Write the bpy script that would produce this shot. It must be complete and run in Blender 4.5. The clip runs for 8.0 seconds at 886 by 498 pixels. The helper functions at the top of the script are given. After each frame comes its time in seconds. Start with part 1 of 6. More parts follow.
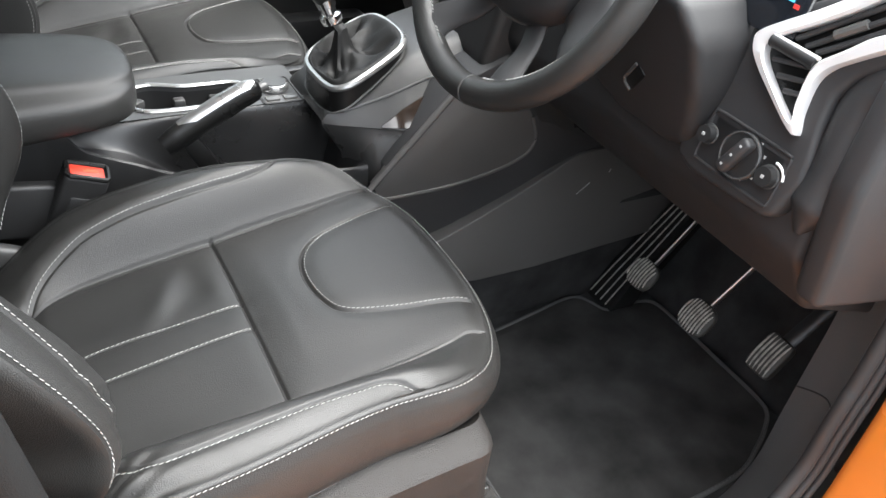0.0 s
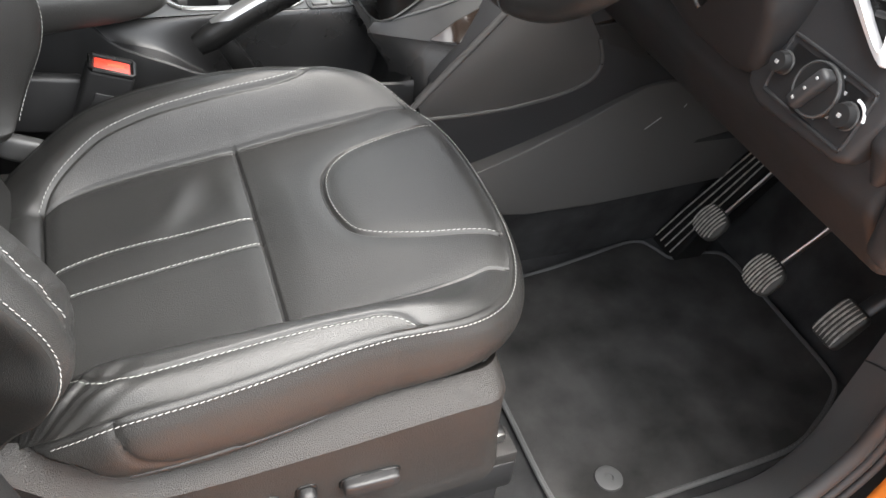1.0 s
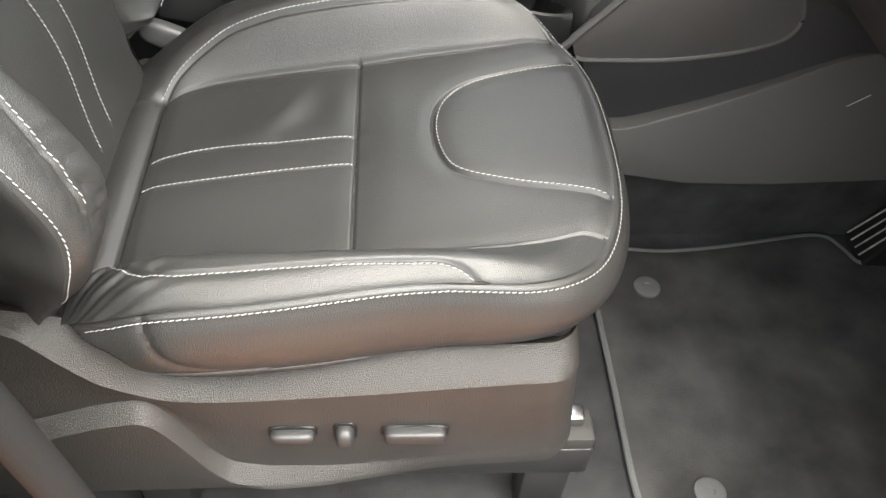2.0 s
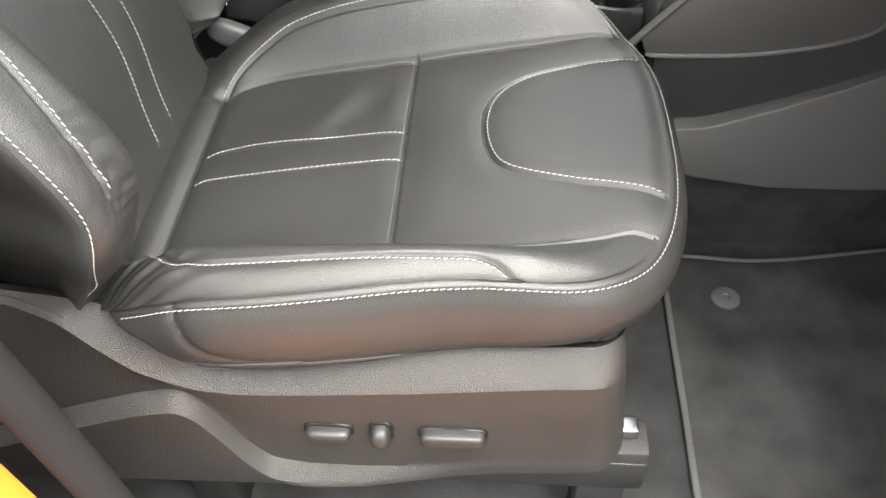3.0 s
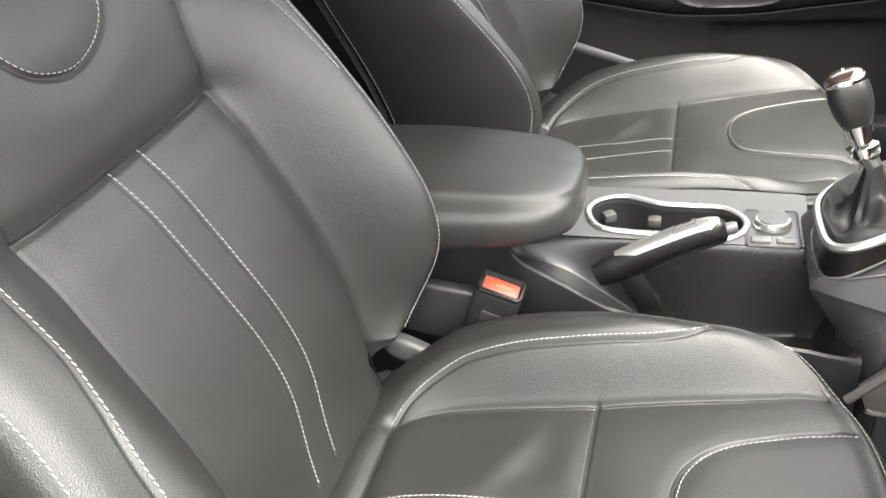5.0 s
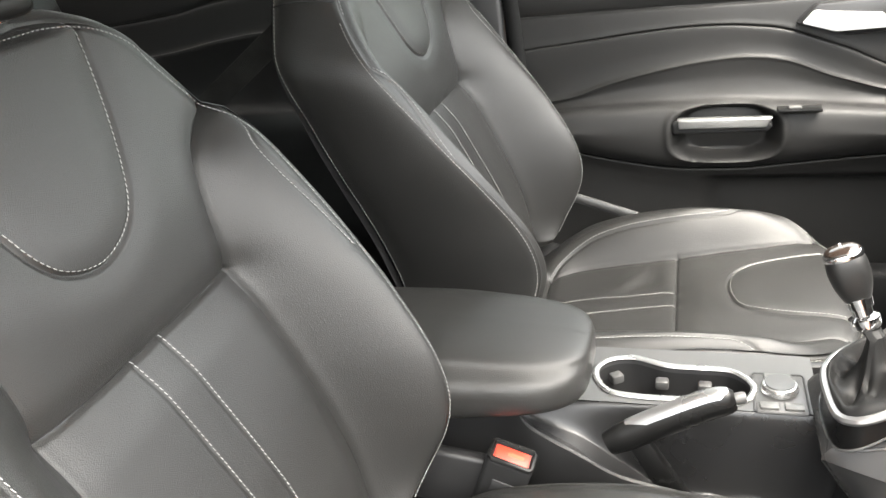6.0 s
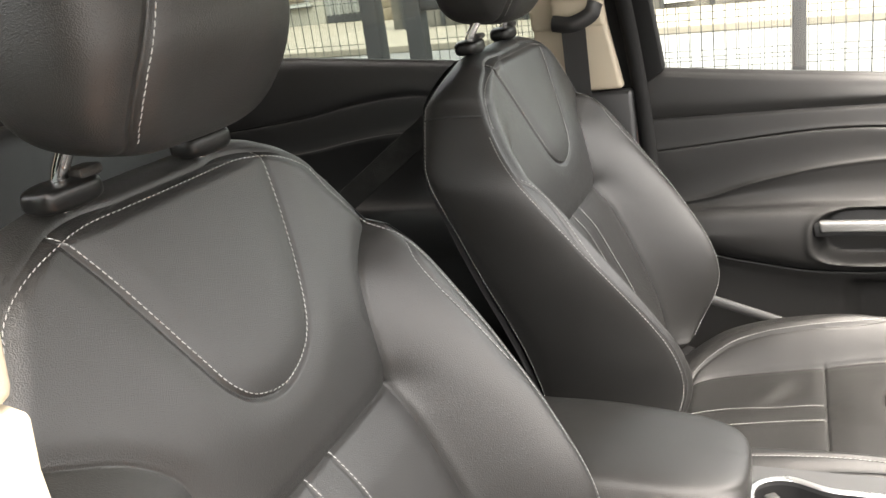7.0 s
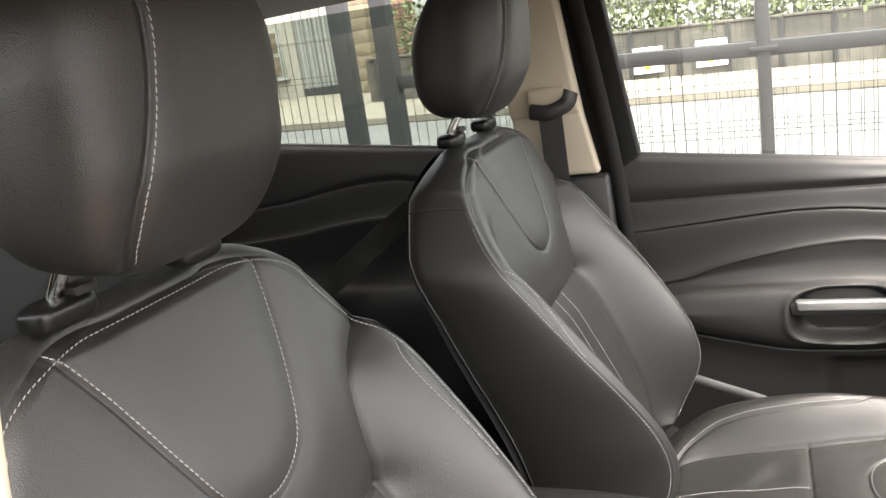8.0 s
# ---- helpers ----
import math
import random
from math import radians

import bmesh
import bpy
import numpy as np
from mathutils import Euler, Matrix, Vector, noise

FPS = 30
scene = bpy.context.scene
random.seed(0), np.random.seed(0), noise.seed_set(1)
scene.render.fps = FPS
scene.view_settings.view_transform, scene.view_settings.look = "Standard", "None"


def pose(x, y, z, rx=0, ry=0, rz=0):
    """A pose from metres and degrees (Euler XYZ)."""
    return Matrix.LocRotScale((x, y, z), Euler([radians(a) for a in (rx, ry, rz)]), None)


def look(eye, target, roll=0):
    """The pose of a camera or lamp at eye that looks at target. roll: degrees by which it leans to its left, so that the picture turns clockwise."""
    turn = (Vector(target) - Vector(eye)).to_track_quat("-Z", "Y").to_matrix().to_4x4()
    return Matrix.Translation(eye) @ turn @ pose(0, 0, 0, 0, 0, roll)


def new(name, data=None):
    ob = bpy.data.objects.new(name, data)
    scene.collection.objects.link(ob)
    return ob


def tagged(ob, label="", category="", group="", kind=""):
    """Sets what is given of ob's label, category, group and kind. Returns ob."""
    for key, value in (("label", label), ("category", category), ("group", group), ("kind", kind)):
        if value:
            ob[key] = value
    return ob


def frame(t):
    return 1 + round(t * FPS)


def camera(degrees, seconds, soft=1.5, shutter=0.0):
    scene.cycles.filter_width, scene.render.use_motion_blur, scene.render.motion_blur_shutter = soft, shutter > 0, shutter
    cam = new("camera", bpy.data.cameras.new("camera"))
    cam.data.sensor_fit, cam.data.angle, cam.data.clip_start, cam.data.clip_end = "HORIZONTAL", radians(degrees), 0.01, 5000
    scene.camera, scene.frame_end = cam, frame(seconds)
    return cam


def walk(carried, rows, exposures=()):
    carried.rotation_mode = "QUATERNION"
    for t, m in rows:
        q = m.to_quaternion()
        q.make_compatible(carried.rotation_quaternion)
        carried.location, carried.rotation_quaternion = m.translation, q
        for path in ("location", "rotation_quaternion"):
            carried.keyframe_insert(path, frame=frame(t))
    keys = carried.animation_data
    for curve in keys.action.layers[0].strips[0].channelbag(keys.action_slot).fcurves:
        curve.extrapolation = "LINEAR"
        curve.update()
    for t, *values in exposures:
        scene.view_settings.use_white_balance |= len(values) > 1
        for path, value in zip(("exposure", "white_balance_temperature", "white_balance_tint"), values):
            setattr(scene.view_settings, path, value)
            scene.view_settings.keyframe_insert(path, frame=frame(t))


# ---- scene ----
K = 1.08  # size of the plan's unit in metres
cam = camera(56.0, 8.0)
PATH = [
    (0, (-0.196, -0.668, 1.397), (0.681, 0.689, 0.219), 8.2),
    (0.5, (-0.153, -0.687, 1.376), (0.617, 0.667, 0.122), 7.5),
    (1, (-0.103, -0.647, 1.353), (0.545, 0.701, 0.025), 8.3),
    (1.5, (-0.057, -0.607, 1.323), (0.358, 0.738, -0.098), 8.0),
    (2, (0.029, -0.614, 1.314), (0.166, 0.736, -0.156), 4.6),
    (2.2, (0.045, -0.616, 1.303), (0.096, 0.74, -0.166), 3.1),
    (3.3, (0.091, -0.605, 1.288), (-0.057, 0.788, -0.139), -3.0),
    (3.5, (0.085, -0.603, 1.291), (-0.075, 0.82, -0.105), -3.4),
    (4, (0.036, -0.542, 1.331), (-0.188, 0.951, 0.018), -4.2),
    (4.5, (0.048, -0.492, 1.351), (-0.366, 1.055, 0.153), -6.1),
    (5, (0.075, -0.459, 1.369), (-0.487, 1.127, 0.288), -7.4),
    (5.2, (0.094, -0.451, 1.382), (-0.515, 1.15, 0.348), -8.0),
    (6.3, (0.044, -0.449, 1.445), (-0.509, 1.307, 0.665), -6.6),
    (6.5, (0.032, -0.454, 1.459), (-0.574, 1.299, 0.71), -7.0),
    (7, (0.009, -0.46, 1.473), (-0.776, 1.265, 0.835), -8.3),
    (7.5, (0.014, -0.46, 1.494), (-0.827, 1.27, 0.949), -8.8),
    (8, (0.007, -0.465, 1.507), (-0.727, 1.33, 1.014), -8.5),
]
walk(cam, [(t, look(Vector(eye) * K, Vector(target) * K, roll)) for t, eye, target, roll in PATH],
     [(0, 2.9, 6400, 7), (1, 3.0, 6600, 8), (2, 3.35, 6850, 6), (3.5, 3.5, 6800, 7), (4.5, 3.7, 6900, 7), (5, 3.75, 6900, 7), (6.5, 3.8, 7150, 9), (7, 3.75, 7300, 11), (8, 3.65, 7150, 12)])

# ---- light: a bright, thinly overcast day ----
SUN_ELEVATION, SUN_TURN = radians(70), radians(122)
world = bpy.data.worlds.new("sky")
scene.world = world
world.use_nodes = True
wn = world.node_tree.nodes
sky = wn.new("ShaderNodeTexSky")
sky.sky_type, sky.sun_disc = "NISHITA", False
sky.sun_elevation, sky.sun_rotation = SUN_ELEVATION, SUN_TURN
sky.air_density, sky.dust_density, sky.ozone_density = 1.0, 4.0, 1.0
wn["Background"].inputs["Strength"].default_value = 0.15
cloud = wn.new("ShaderNodeHueSaturation")   # thin cloud takes the blue out of the sky
cloud.inputs["Saturation"].default_value = 0.3
world.node_tree.links.new(sky.outputs[0], cloud.inputs["Color"])
world.node_tree.links.new(cloud.outputs[0], wn["Background"].inputs[0])
sun = new("sun", bpy.data.lights.new("sun", "SUN"))
sun.data.energy, sun.data.angle, sun.data.color = 0.85, radians(85), (1.0, 0.98, 0.95)
sun.matrix_world = look((0, 0, 10), Vector((0, 0, 10)) - Vector((math.sin(SUN_TURN) * math.cos(SUN_ELEVATION), math.cos(SUN_TURN) * math.cos(SUN_ELEVATION), math.sin(SUN_ELEVATION))))


# ---- materials ----
def material(name, colour, rough=0.5, metal=0.0, bump=0.0, grain=900.0, vary=0.15, blotch=6.0, kind="noise", spec=0.5, coat=0.0, bump_dist=0.001, rough_vary=0.1, waves=0.0, wave_scale=30.0):
    """A surface with a fine grain (relief) and broad blotches (colour and gloss)."""
    m = bpy.data.materials.new(name)
    m.use_nodes = True
    n, l = m.node_tree.nodes, m.node_tree.links
    b = n["Principled BSDF"]
    b.inputs["Metallic"].default_value = metal
    b.inputs["Specular IOR Level"].default_value = spec
    b.inputs["Coat Weight"].default_value = coat
    b.inputs["Coat Roughness"].default_value = 0.05
    at = n.new("ShaderNodeTexCoord")
    big = n.new("ShaderNodeTexNoise")
    big.inputs["Scale"].default_value, big.inputs["Detail"].default_value = blotch, 5.0
    l.new(at.outputs["Object"], big.inputs["Vector"])
    ramp = n.new("ShaderNodeMapRange")
    ramp.inputs["From Min"].default_value, ramp.inputs["From Max"].default_value = 0.3, 0.7
    ramp.inputs["To Min"].default_value, ramp.inputs["To Max"].default_value = 1 - vary, 1 + vary
    l.new(big.outputs["Fac"], ramp.inputs["Value"])
    mul = n.new("ShaderNodeVectorMath")
    mul.operation = "SCALE"
    mul.inputs[0].default_value = colour
    l.new(ramp.outputs["Result"], mul.inputs["Scale"])
    l.new(mul.outputs["Vector"], b.inputs["Base Color"])
    rr = n.new("ShaderNodeMapRange")
    rr.inputs["From Min"].default_value, rr.inputs["From Max"].default_value = 0.3, 0.7
    rr.inputs["To Min"].default_value, rr.inputs["To Max"].default_value = max(rough - rough_vary, 0.02), min(rough + rough_vary, 1)
    l.new(big.outputs["Fac"], rr.inputs["Value"])
    l.new(rr.outputs["Result"], b.inputs["Roughness"])
    if bump:
        fine = n.new("ShaderNodeTexVoronoi" if kind == "cells" else "ShaderNodeTexNoise")
        fine.inputs["Scale"].default_value = grain
        l.new(at.outputs["Object"], fine.inputs["Vector"])
        bm_ = n.new("ShaderNodeBump")
        bm_.inputs["Strength"].default_value, bm_.inputs["Distance"].default_value = bump, bump_dist
        l.new(fine.outputs["Distance" if kind == "cells" else "Fac"], bm_.inputs["Height"])
        l.new(bm_.outputs["Normal"], b.inputs["Normal"])
        if waves:
            mid = n.new("ShaderNodeTexNoise")
            mid.inputs["Scale"].default_value, mid.inputs["Detail"].default_value = wave_scale, 3.0
            l.new(at.outputs["Object"], mid.inputs["Vector"])
            bw = n.new("ShaderNodeBump")
            bw.inputs["Strength"].default_value, bw.inputs["Distance"].default_value = waves, 0.004
            l.new(mid.outputs["Fac"], bw.inputs["Height"])
            l.new(bw.outputs["Normal"], bm_.inputs["Normal"])
    return m


LEATHER = material("black leather", (0.0215, 0.0212, 0.0205), 0.385, spec=0.5, bump=0.40, grain=980, kind="cells", vary=0.12, blotch=7, bump_dist=0.0007, rough_vary=0.05, waves=0.07, wave_scale=16)
KNOB = material("smooth black knob leather", (0.012, 0.012, 0.012), 0.38, bump=0.1, grain=900, kind="cells", vary=0.1)
BOOT_LEATHER = material("soft black boot leather", (0.008, 0.008, 0.008), 0.55, spec=0.3, bump=0.3, grain=900, kind="cells", vary=0.1)
THREAD = material("pale grey thread", (0.31, 0.31, 0.30), 0.7, vary=0.2, blotch=300)
PLASTIC = material("grained charcoal plastic", (0.0235, 0.0217, 0.0202), 0.47, bump=1.0, grain=980, vary=0.08, bump_dist=0.0012)
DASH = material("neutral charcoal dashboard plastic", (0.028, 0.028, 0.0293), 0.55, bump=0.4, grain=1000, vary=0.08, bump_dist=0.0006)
# darker copy of DASH: the shade below the hood is put into its colour
DASH_SHADED = material("dashboard plastic darkened for shade", (0.017, 0.017, 0.018), 0.62, bump=0.4, grain=1000, vary=0.08, bump_dist=0.0006)
MATT = material("matt black plastic", (0.012, 0.012, 0.012), 0.85, bump=0.4, grain=900, vary=0.1, spec=0.15)
FLANK = material("satin charcoal console flank", (0.030, 0.0298, 0.0295), 0.33, bump=0.25, grain=1200, vary=0.08)
MARK_GREY = material("worn grey rib", (0.3, 0.285, 0.26), 0.6, bump=0.3, grain=500, vary=0.4, blotch=90)
DOOR_PLASTIC = material("dark soft door plastic", (0.0125, 0.0122, 0.0118), 0.56, spec=0.5, bump=0.4, grain=1000, vary=0.08, bump_dist=0.0006)
CHARCOAL = material("charcoal console plastic", (0.072, 0.069, 0.067), 0.52, bump=0.5, grain=900, vary=0.08, bump_dist=0.0008)
FIXING = material("grey mat fixing", (0.075, 0.075, 0.075), 0.6, vary=0.1)
PLASTIC_DARK = material("soft black plastic", (0.019, 0.019, 0.0195), 0.42, bump=0.3, grain=1500, vary=0.1, bump_dist=0.0005)
SILL = material("dark grey sill plastic", (0.125, 0.124, 0.125), 0.55, bump=0.4, grain=1100, vary=0.12, bump_dist=0.0006)
GLOSS = material("gloss dark trim", (0.026, 0.018, 0.014), 0.12, vary=0.1, coat=0.5, rough_vary=0.03)
GREY = material("satin grey console", (0.060, 0.060, 0.060), 0.38, bump=0.1, grain=1500, vary=0.05)
VENT_SILVER = material("pale satin silver", (0.72, 0.72, 0.72), 0.32, metal=0.2, vary=0.05)
SATIN = material("satin grey button", (0.085, 0.085, 0.083), 0.35, vary=0.05)
SILVER = material("satin silver", (0.52, 0.52, 0.515), 0.27, metal=0.85, vary=0.05)
DULL_SILVER = material("dull satin silver", (0.40, 0.40, 0.40), 0.30, metal=0.85, vary=0.06)
CHROME = material("chrome", (0.85, 0.85, 0.85), 0.08, metal=1.0, vary=0.03, rough_vary=0.03)
STEEL = material("bare steel", (0.45, 0.45, 0.45), 0.35, metal=1.0, vary=0.2)
CARPET = material("black carpet", (0.052, 0.052, 0.053), 0.95, bump=0.9, grain=1100, vary=0.35, blotch=14, spec=0.1, bump_dist=0.003)
MAT = material("charcoal velour mat", (0.046, 0.045, 0.044), 0.95, bump=0.9, grain=1000, vary=0.42, blotch=12, spec=0.1, bump_dist=0.002)
BINDING = material("grey mat binding", (0.10, 0.10, 0.10), 0.9, bump=0.5, grain=900, vary=0.2, spec=0.2)
TRAY = material("glossy black tray plastic", (0.007, 0.007, 0.007), 0.3, bump=0.15, grain=1200, vary=0.1, spec=0.3)
SCOOP = material("satin black tray plastic", (0.014, 0.014, 0.0145), 0.34, bump=0.15, grain=1200, vary=0.1)
RUBBER = material("black rubber", (0.030, 0.030, 0.031), 0.6, bump=0.2, grain=700, vary=0.15)
RUBBER_WORN = material("worn pedal rubber", (0.035, 0.033, 0.030), 0.6, bump=0.3, grain=600, vary=0.3, blotch=60)
ORANGE = material("orange paint", (0.72, 0.22, 0.03), 0.25, coat=1.0, vary=0.06)
RED = material("red buckle button", (0.62, 0.045, 0.024), 0.45, vary=0.05)
CREAM = material("cream pillar trim", (0.41, 0.355, 0.27), 0.6, bump=0.15, grain=900, vary=0.06)
WHITE = material("white marking", (0.8, 0.8, 0.8), 0.5, vary=0.05)
PALE = material("pale grey marking", (0.38, 0.38, 0.38), 0.5, vary=0.05)
WEBBING = material("black belt webbing", (0.02, 0.02, 0.02), 0.7, bump=0.5, grain=900, vary=0.15)
HEADLINER = material("pale grey headliner", (0.5, 0.49, 0.46), 0.95, bump=0.4, grain=700, vary=0.05)
FENCE = material("dark grey coated steel", (0.014, 0.014, 0.0155), 0.6, vary=0.12)
ASPHALT = material("pale asphalt", (0.098, 0.098, 0.097), 0.9, bump=0.5, grain=90, vary=0.2, blotch=1.2)
PAVING = material("pavement", (0.16, 0.142, 0.114), 0.9, bump=0.4, grain=60, vary=0.2, blotch=2)
STONE = material("weathered concrete", (0.075, 0.069, 0.058), 0.9, bump=0.6, grain=25, vary=0.6, blotch=1.6)
RENDERED = material("white render", (0.27, 0.255, 0.215), 0.85, bump=0.3, grain=40, vary=0.1)
LEAF = material("hedge leaf", (0.085, 0.105, 0.04), 0.6, vary=0.5, blotch=25)
BRICKRED = material("red brick pier", (0.19, 0.10, 0.07), 0.9, vary=0.3, blotch=9)
SHEETING = material("white coated sheeting", (0.25, 0.25, 0.235), 0.45, vary=0.08, blotch=3)
STONE_DARK = material("dark base wall", (0.03, 0.03, 0.03), 0.9, bump=0.5, grain=25, vary=0.4, blotch=3)
BUFF = material("buff stone", (0.17, 0.138, 0.094), 0.9, bump=0.6, grain=30, vary=0.25, blotch=4)
BOUNCE_WALL = material("pale bounce wall", (0.45, 0.43, 0.40), 0.9, bump=0.3, grain=40, vary=0.15)
YELLOW = material("yellow sticker", (0.8, 0.6, 0.02), 0.5)
CURTAIN = material("curtained window", (0.11, 0.085, 0.055), 0.25, vary=0.4, blotch=4, coat=0.4)
SCREEN = material("dark display", (0.01, 0.012, 0.016), 0.15, coat=0.5)


def glow(name, colour, strength):
    """A small lamp behind a symbol."""
    m = material(name, (0.02, 0.02, 0.02), 0.3)
    b = m.node_tree.nodes["Principled BSDF"]
    b.inputs["Emission Color"].default_value = (*colour, 1)
    b.inputs["Emission Strength"].default_value = strength
    return m


GLASS = bpy.data.materials.new("window glass")
GLASS.use_nodes = True
gn, gl = GLASS.node_tree.nodes, GLASS.node_tree.links
clear, shine, mixed, fres = gn.new("ShaderNodeBsdfTransparent"), gn.new("ShaderNodeBsdfGlossy"), gn.new("ShaderNodeMixShader"), gn.new("ShaderNodeFresnel")
clear.inputs[0].default_value = (0.92, 0.95, 0.93, 1)
shine.inputs["Roughness"].default_value = 0.02
gl.new(fres.outputs[0], mixed.inputs[0]), gl.new(clear.outputs[0], mixed.inputs[1]), gl.new(shine.outputs[0], mixed.inputs[2])
gl.new(mixed.outputs[0], gn["Material Output"].inputs[0])


TINTED = GLASS.copy()
TINTED.name = "tinted rear glass"
for node in TINTED.node_tree.nodes:
    if node.type == "BSDF_TRANSPARENT":
        node.inputs[0].default_value = (0.56, 0.60, 0.58, 1)


# ---- builders ----
def link(name, bm, mat, parent=None, label="", smooth=True):
    me = bpy.data.meshes.new(name)
    for v in bm.verts:
        v.co *= K
    if smooth:
        for f in bm.faces:
            f.smooth = True
    bm.to_mesh(me)
    bm.free()
    me.materials.append(mat)
    if smooth:
        me.set_sharp_from_angle(angle=radians(38))
    ob = new(name, me)
    ob.parent = parent
    return tagged(ob, label)


def part(name, bm, mat, parent, label="", smooth=True):
    return link(name, bm, mat, parent, label, smooth)


def thing(name, label, category, group="", at=None):
    ob = new(name)
    ob.empty_display_size = 0.05
    if at:
        ob.location = Vector(at) * K
    return tagged(ob, label, category, group)


def settle(ob, at):
    """Moves a thing's origin to its base and keeps its parts where they are."""
    base = Vector(at) * K
    ob.location = base
    for c in ob.children:
        c.matrix_parent_inverse = Matrix.Translation(-base)


def setting(name, bm, mat, label, category, smooth=False):
    return tagged(link(name, bm, mat, None, label, smooth), category=category, kind="structure")


def bm_data(verts, faces):
    me = bpy.data.meshes.new("tmp")
    me.from_pydata([tuple(v) for v in verts], [], faces)
    bm = bmesh.new()
    bm.from_mesh(me)
    bpy.data.meshes.remove(me)
    return bm


def grid(P, close_u=False, close_v=False, flip=False):
    """A sheet through an array of places P[u, v]."""
    P = np.asarray(P, float)
    nu, nv = P.shape[:2]
    i = np.arange(nu * nv).reshape(nu, nv)
    if close_u:
        i = np.vstack([i, i[:1]])
    if close_v:
        i = np.hstack([i, i[:, :1]])
    q = np.stack([i[:-1, :-1], i[1:, :-1], i[1:, 1:], i[:-1, 1:]], -1).reshape(-1, 4)
    if flip:
        q = q[:, ::-1]
    return bm_data(P.reshape(-1, 3), q.tolist())


def join(*bms):
    verts, faces = [], []
    for b in bms:
        b.verts.ensure_lookup_table()
        b.verts.index_update()
        k = len(verts)
        verts += [tuple(v.co) for v in b.verts]
        faces += [[v.index + k for v in f.verts] for f in b.faces]
        b.free()
    return bm_data(verts, faces)


def box(c, s, bev=0.0, seg=2, turn=None):
    bm = bmesh.new()
    bmesh.ops.create_cube(bm, size=1)
    for v in bm.verts:
        v.co = Vector((v.co.x * s[0], v.co.y * s[1], v.co.z * s[2]))
    if bev:
        bmesh.ops.bevel(bm, geom=list(bm.edges), offset=bev, segments=seg, profile=0.5, affect="EDGES", clamp_overlap=True)
    m = Matrix.Translation(c) @ (turn or Matrix())
    bm.transform(m)
    return bm


def prism(poly, axis, lo, hi, bev=0.0, seg=2):
    """A polygon in the plane across the axis, drawn out from lo to hi."""
    def place(a, b, h):
        return {"x": (h, a, b), "y": (a, h, b), "z": (a, b, h)}[axis]
    n = len(poly)
    verts = [place(a, b, lo) for a, b in poly] + [place(a, b, hi) for a, b in poly]
    faces = [list(range(n))[::-1], list(range(n, 2 * n))] + [[k, (k + 1) % n, n + (k + 1) % n, n + k] for k in range(n)]
    bm = bm_data(verts, faces)
    bmesh.ops.recalc_face_normals(bm, faces=bm.faces)
    if bev:
        bmesh.ops.bevel(bm, geom=list(bm.edges), offset=bev, segments=seg, profile=0.5, affect="EDGES", clamp_overlap=True)
    return bm


def smooth_line(pts, n=12, closed=False):
    """A Catmull-Rom curve through the points."""
    p = [np.array(q, float) for q in pts]
    p = [p[-1]] + p + p[:2] if closed else [2 * p[0] - p[1]] + p + [2 * p[-1] - p[-2]]
    out = []
    for k in range(1, len(p) - 2):
        a, b, c, d = p[k - 1:k + 3]
        for t in np.arange(n) / n:
            out.append(0.5 * (2 * b + (c - a) * t + (2 * a - 5 * b + 4 * c - d) * t * t + (3 * b - a - 3 * c + d) * t ** 3))
    if not closed:
        out.append(p[-2])
    return np.array(out)


def tube(path, r, n=8, closed=False, flat=(1.0, 1.0), up=(0, 0, 1)):
    """A rod along a path; r may be one number or one for each place; flat scales it across and along up."""
    p = np.array(path, float)
    rs = np.broadcast_to(np.asarray(r, float), (len(p),))
    tan = np.roll(p, -1, 0) - np.roll(p, 1, 0) if closed else np.gradient(p, axis=0)
    tan /= np.linalg.norm(tan, axis=1)[:, None] + 1e-12
    side = np.cross(tan, up)
    bad = np.linalg.norm(side, axis=1) < 1e-3
    side[bad] = np.cross(tan[bad], (1, 0.1, 0))
    side /= np.linalg.norm(side, axis=1)[:, None]
    rise = np.cross(side, tan)
    a = np.arange(n) * 2 * np.pi / n
    P = p[:, None] + rs[:, None, None] * (np.cos(a)[None, :, None] * side[:, None] * flat[0] + np.sin(a)[None, :, None] * rise[:, None] * flat[1])
    bm = grid(P, close_u=closed, close_v=True, flip=True)
    if not closed:
        bm.verts.ensure_lookup_table()
        bm.faces.new([bm.verts[k] for k in range(n)])
        bm.faces.new([bm.verts[len(p) * n - n + k] for k in range(n)][::-1])
    bmesh.ops.recalc_face_normals(bm, faces=bm.faces)
    return bm


def lathe(profile, c, axis=(0, 0, 1), n=24):
    """A turned solid: (radius, height) pairs along the axis from c."""
    q = Vector((0, 0, 1)).rotation_difference(Vector(axis).normalized())
    P = []
    for r, h in profile:
        P.append([tuple(Vector(c) + q @ Vector((r * math.cos(a), r * math.sin(a), h))) for a in np.arange(n) * 2 * np.pi / n])
    bm = grid(P, close_v=True)
    bm.verts.ensure_lookup_table()
    bm.faces.new([bm.verts[k] for k in range(n)])
    bm.faces.new([bm.verts[(len(profile) - 1) * n + k] for k in range(n)])
    bmesh.ops.recalc_face_normals(bm, faces=bm.faces)
    return bm


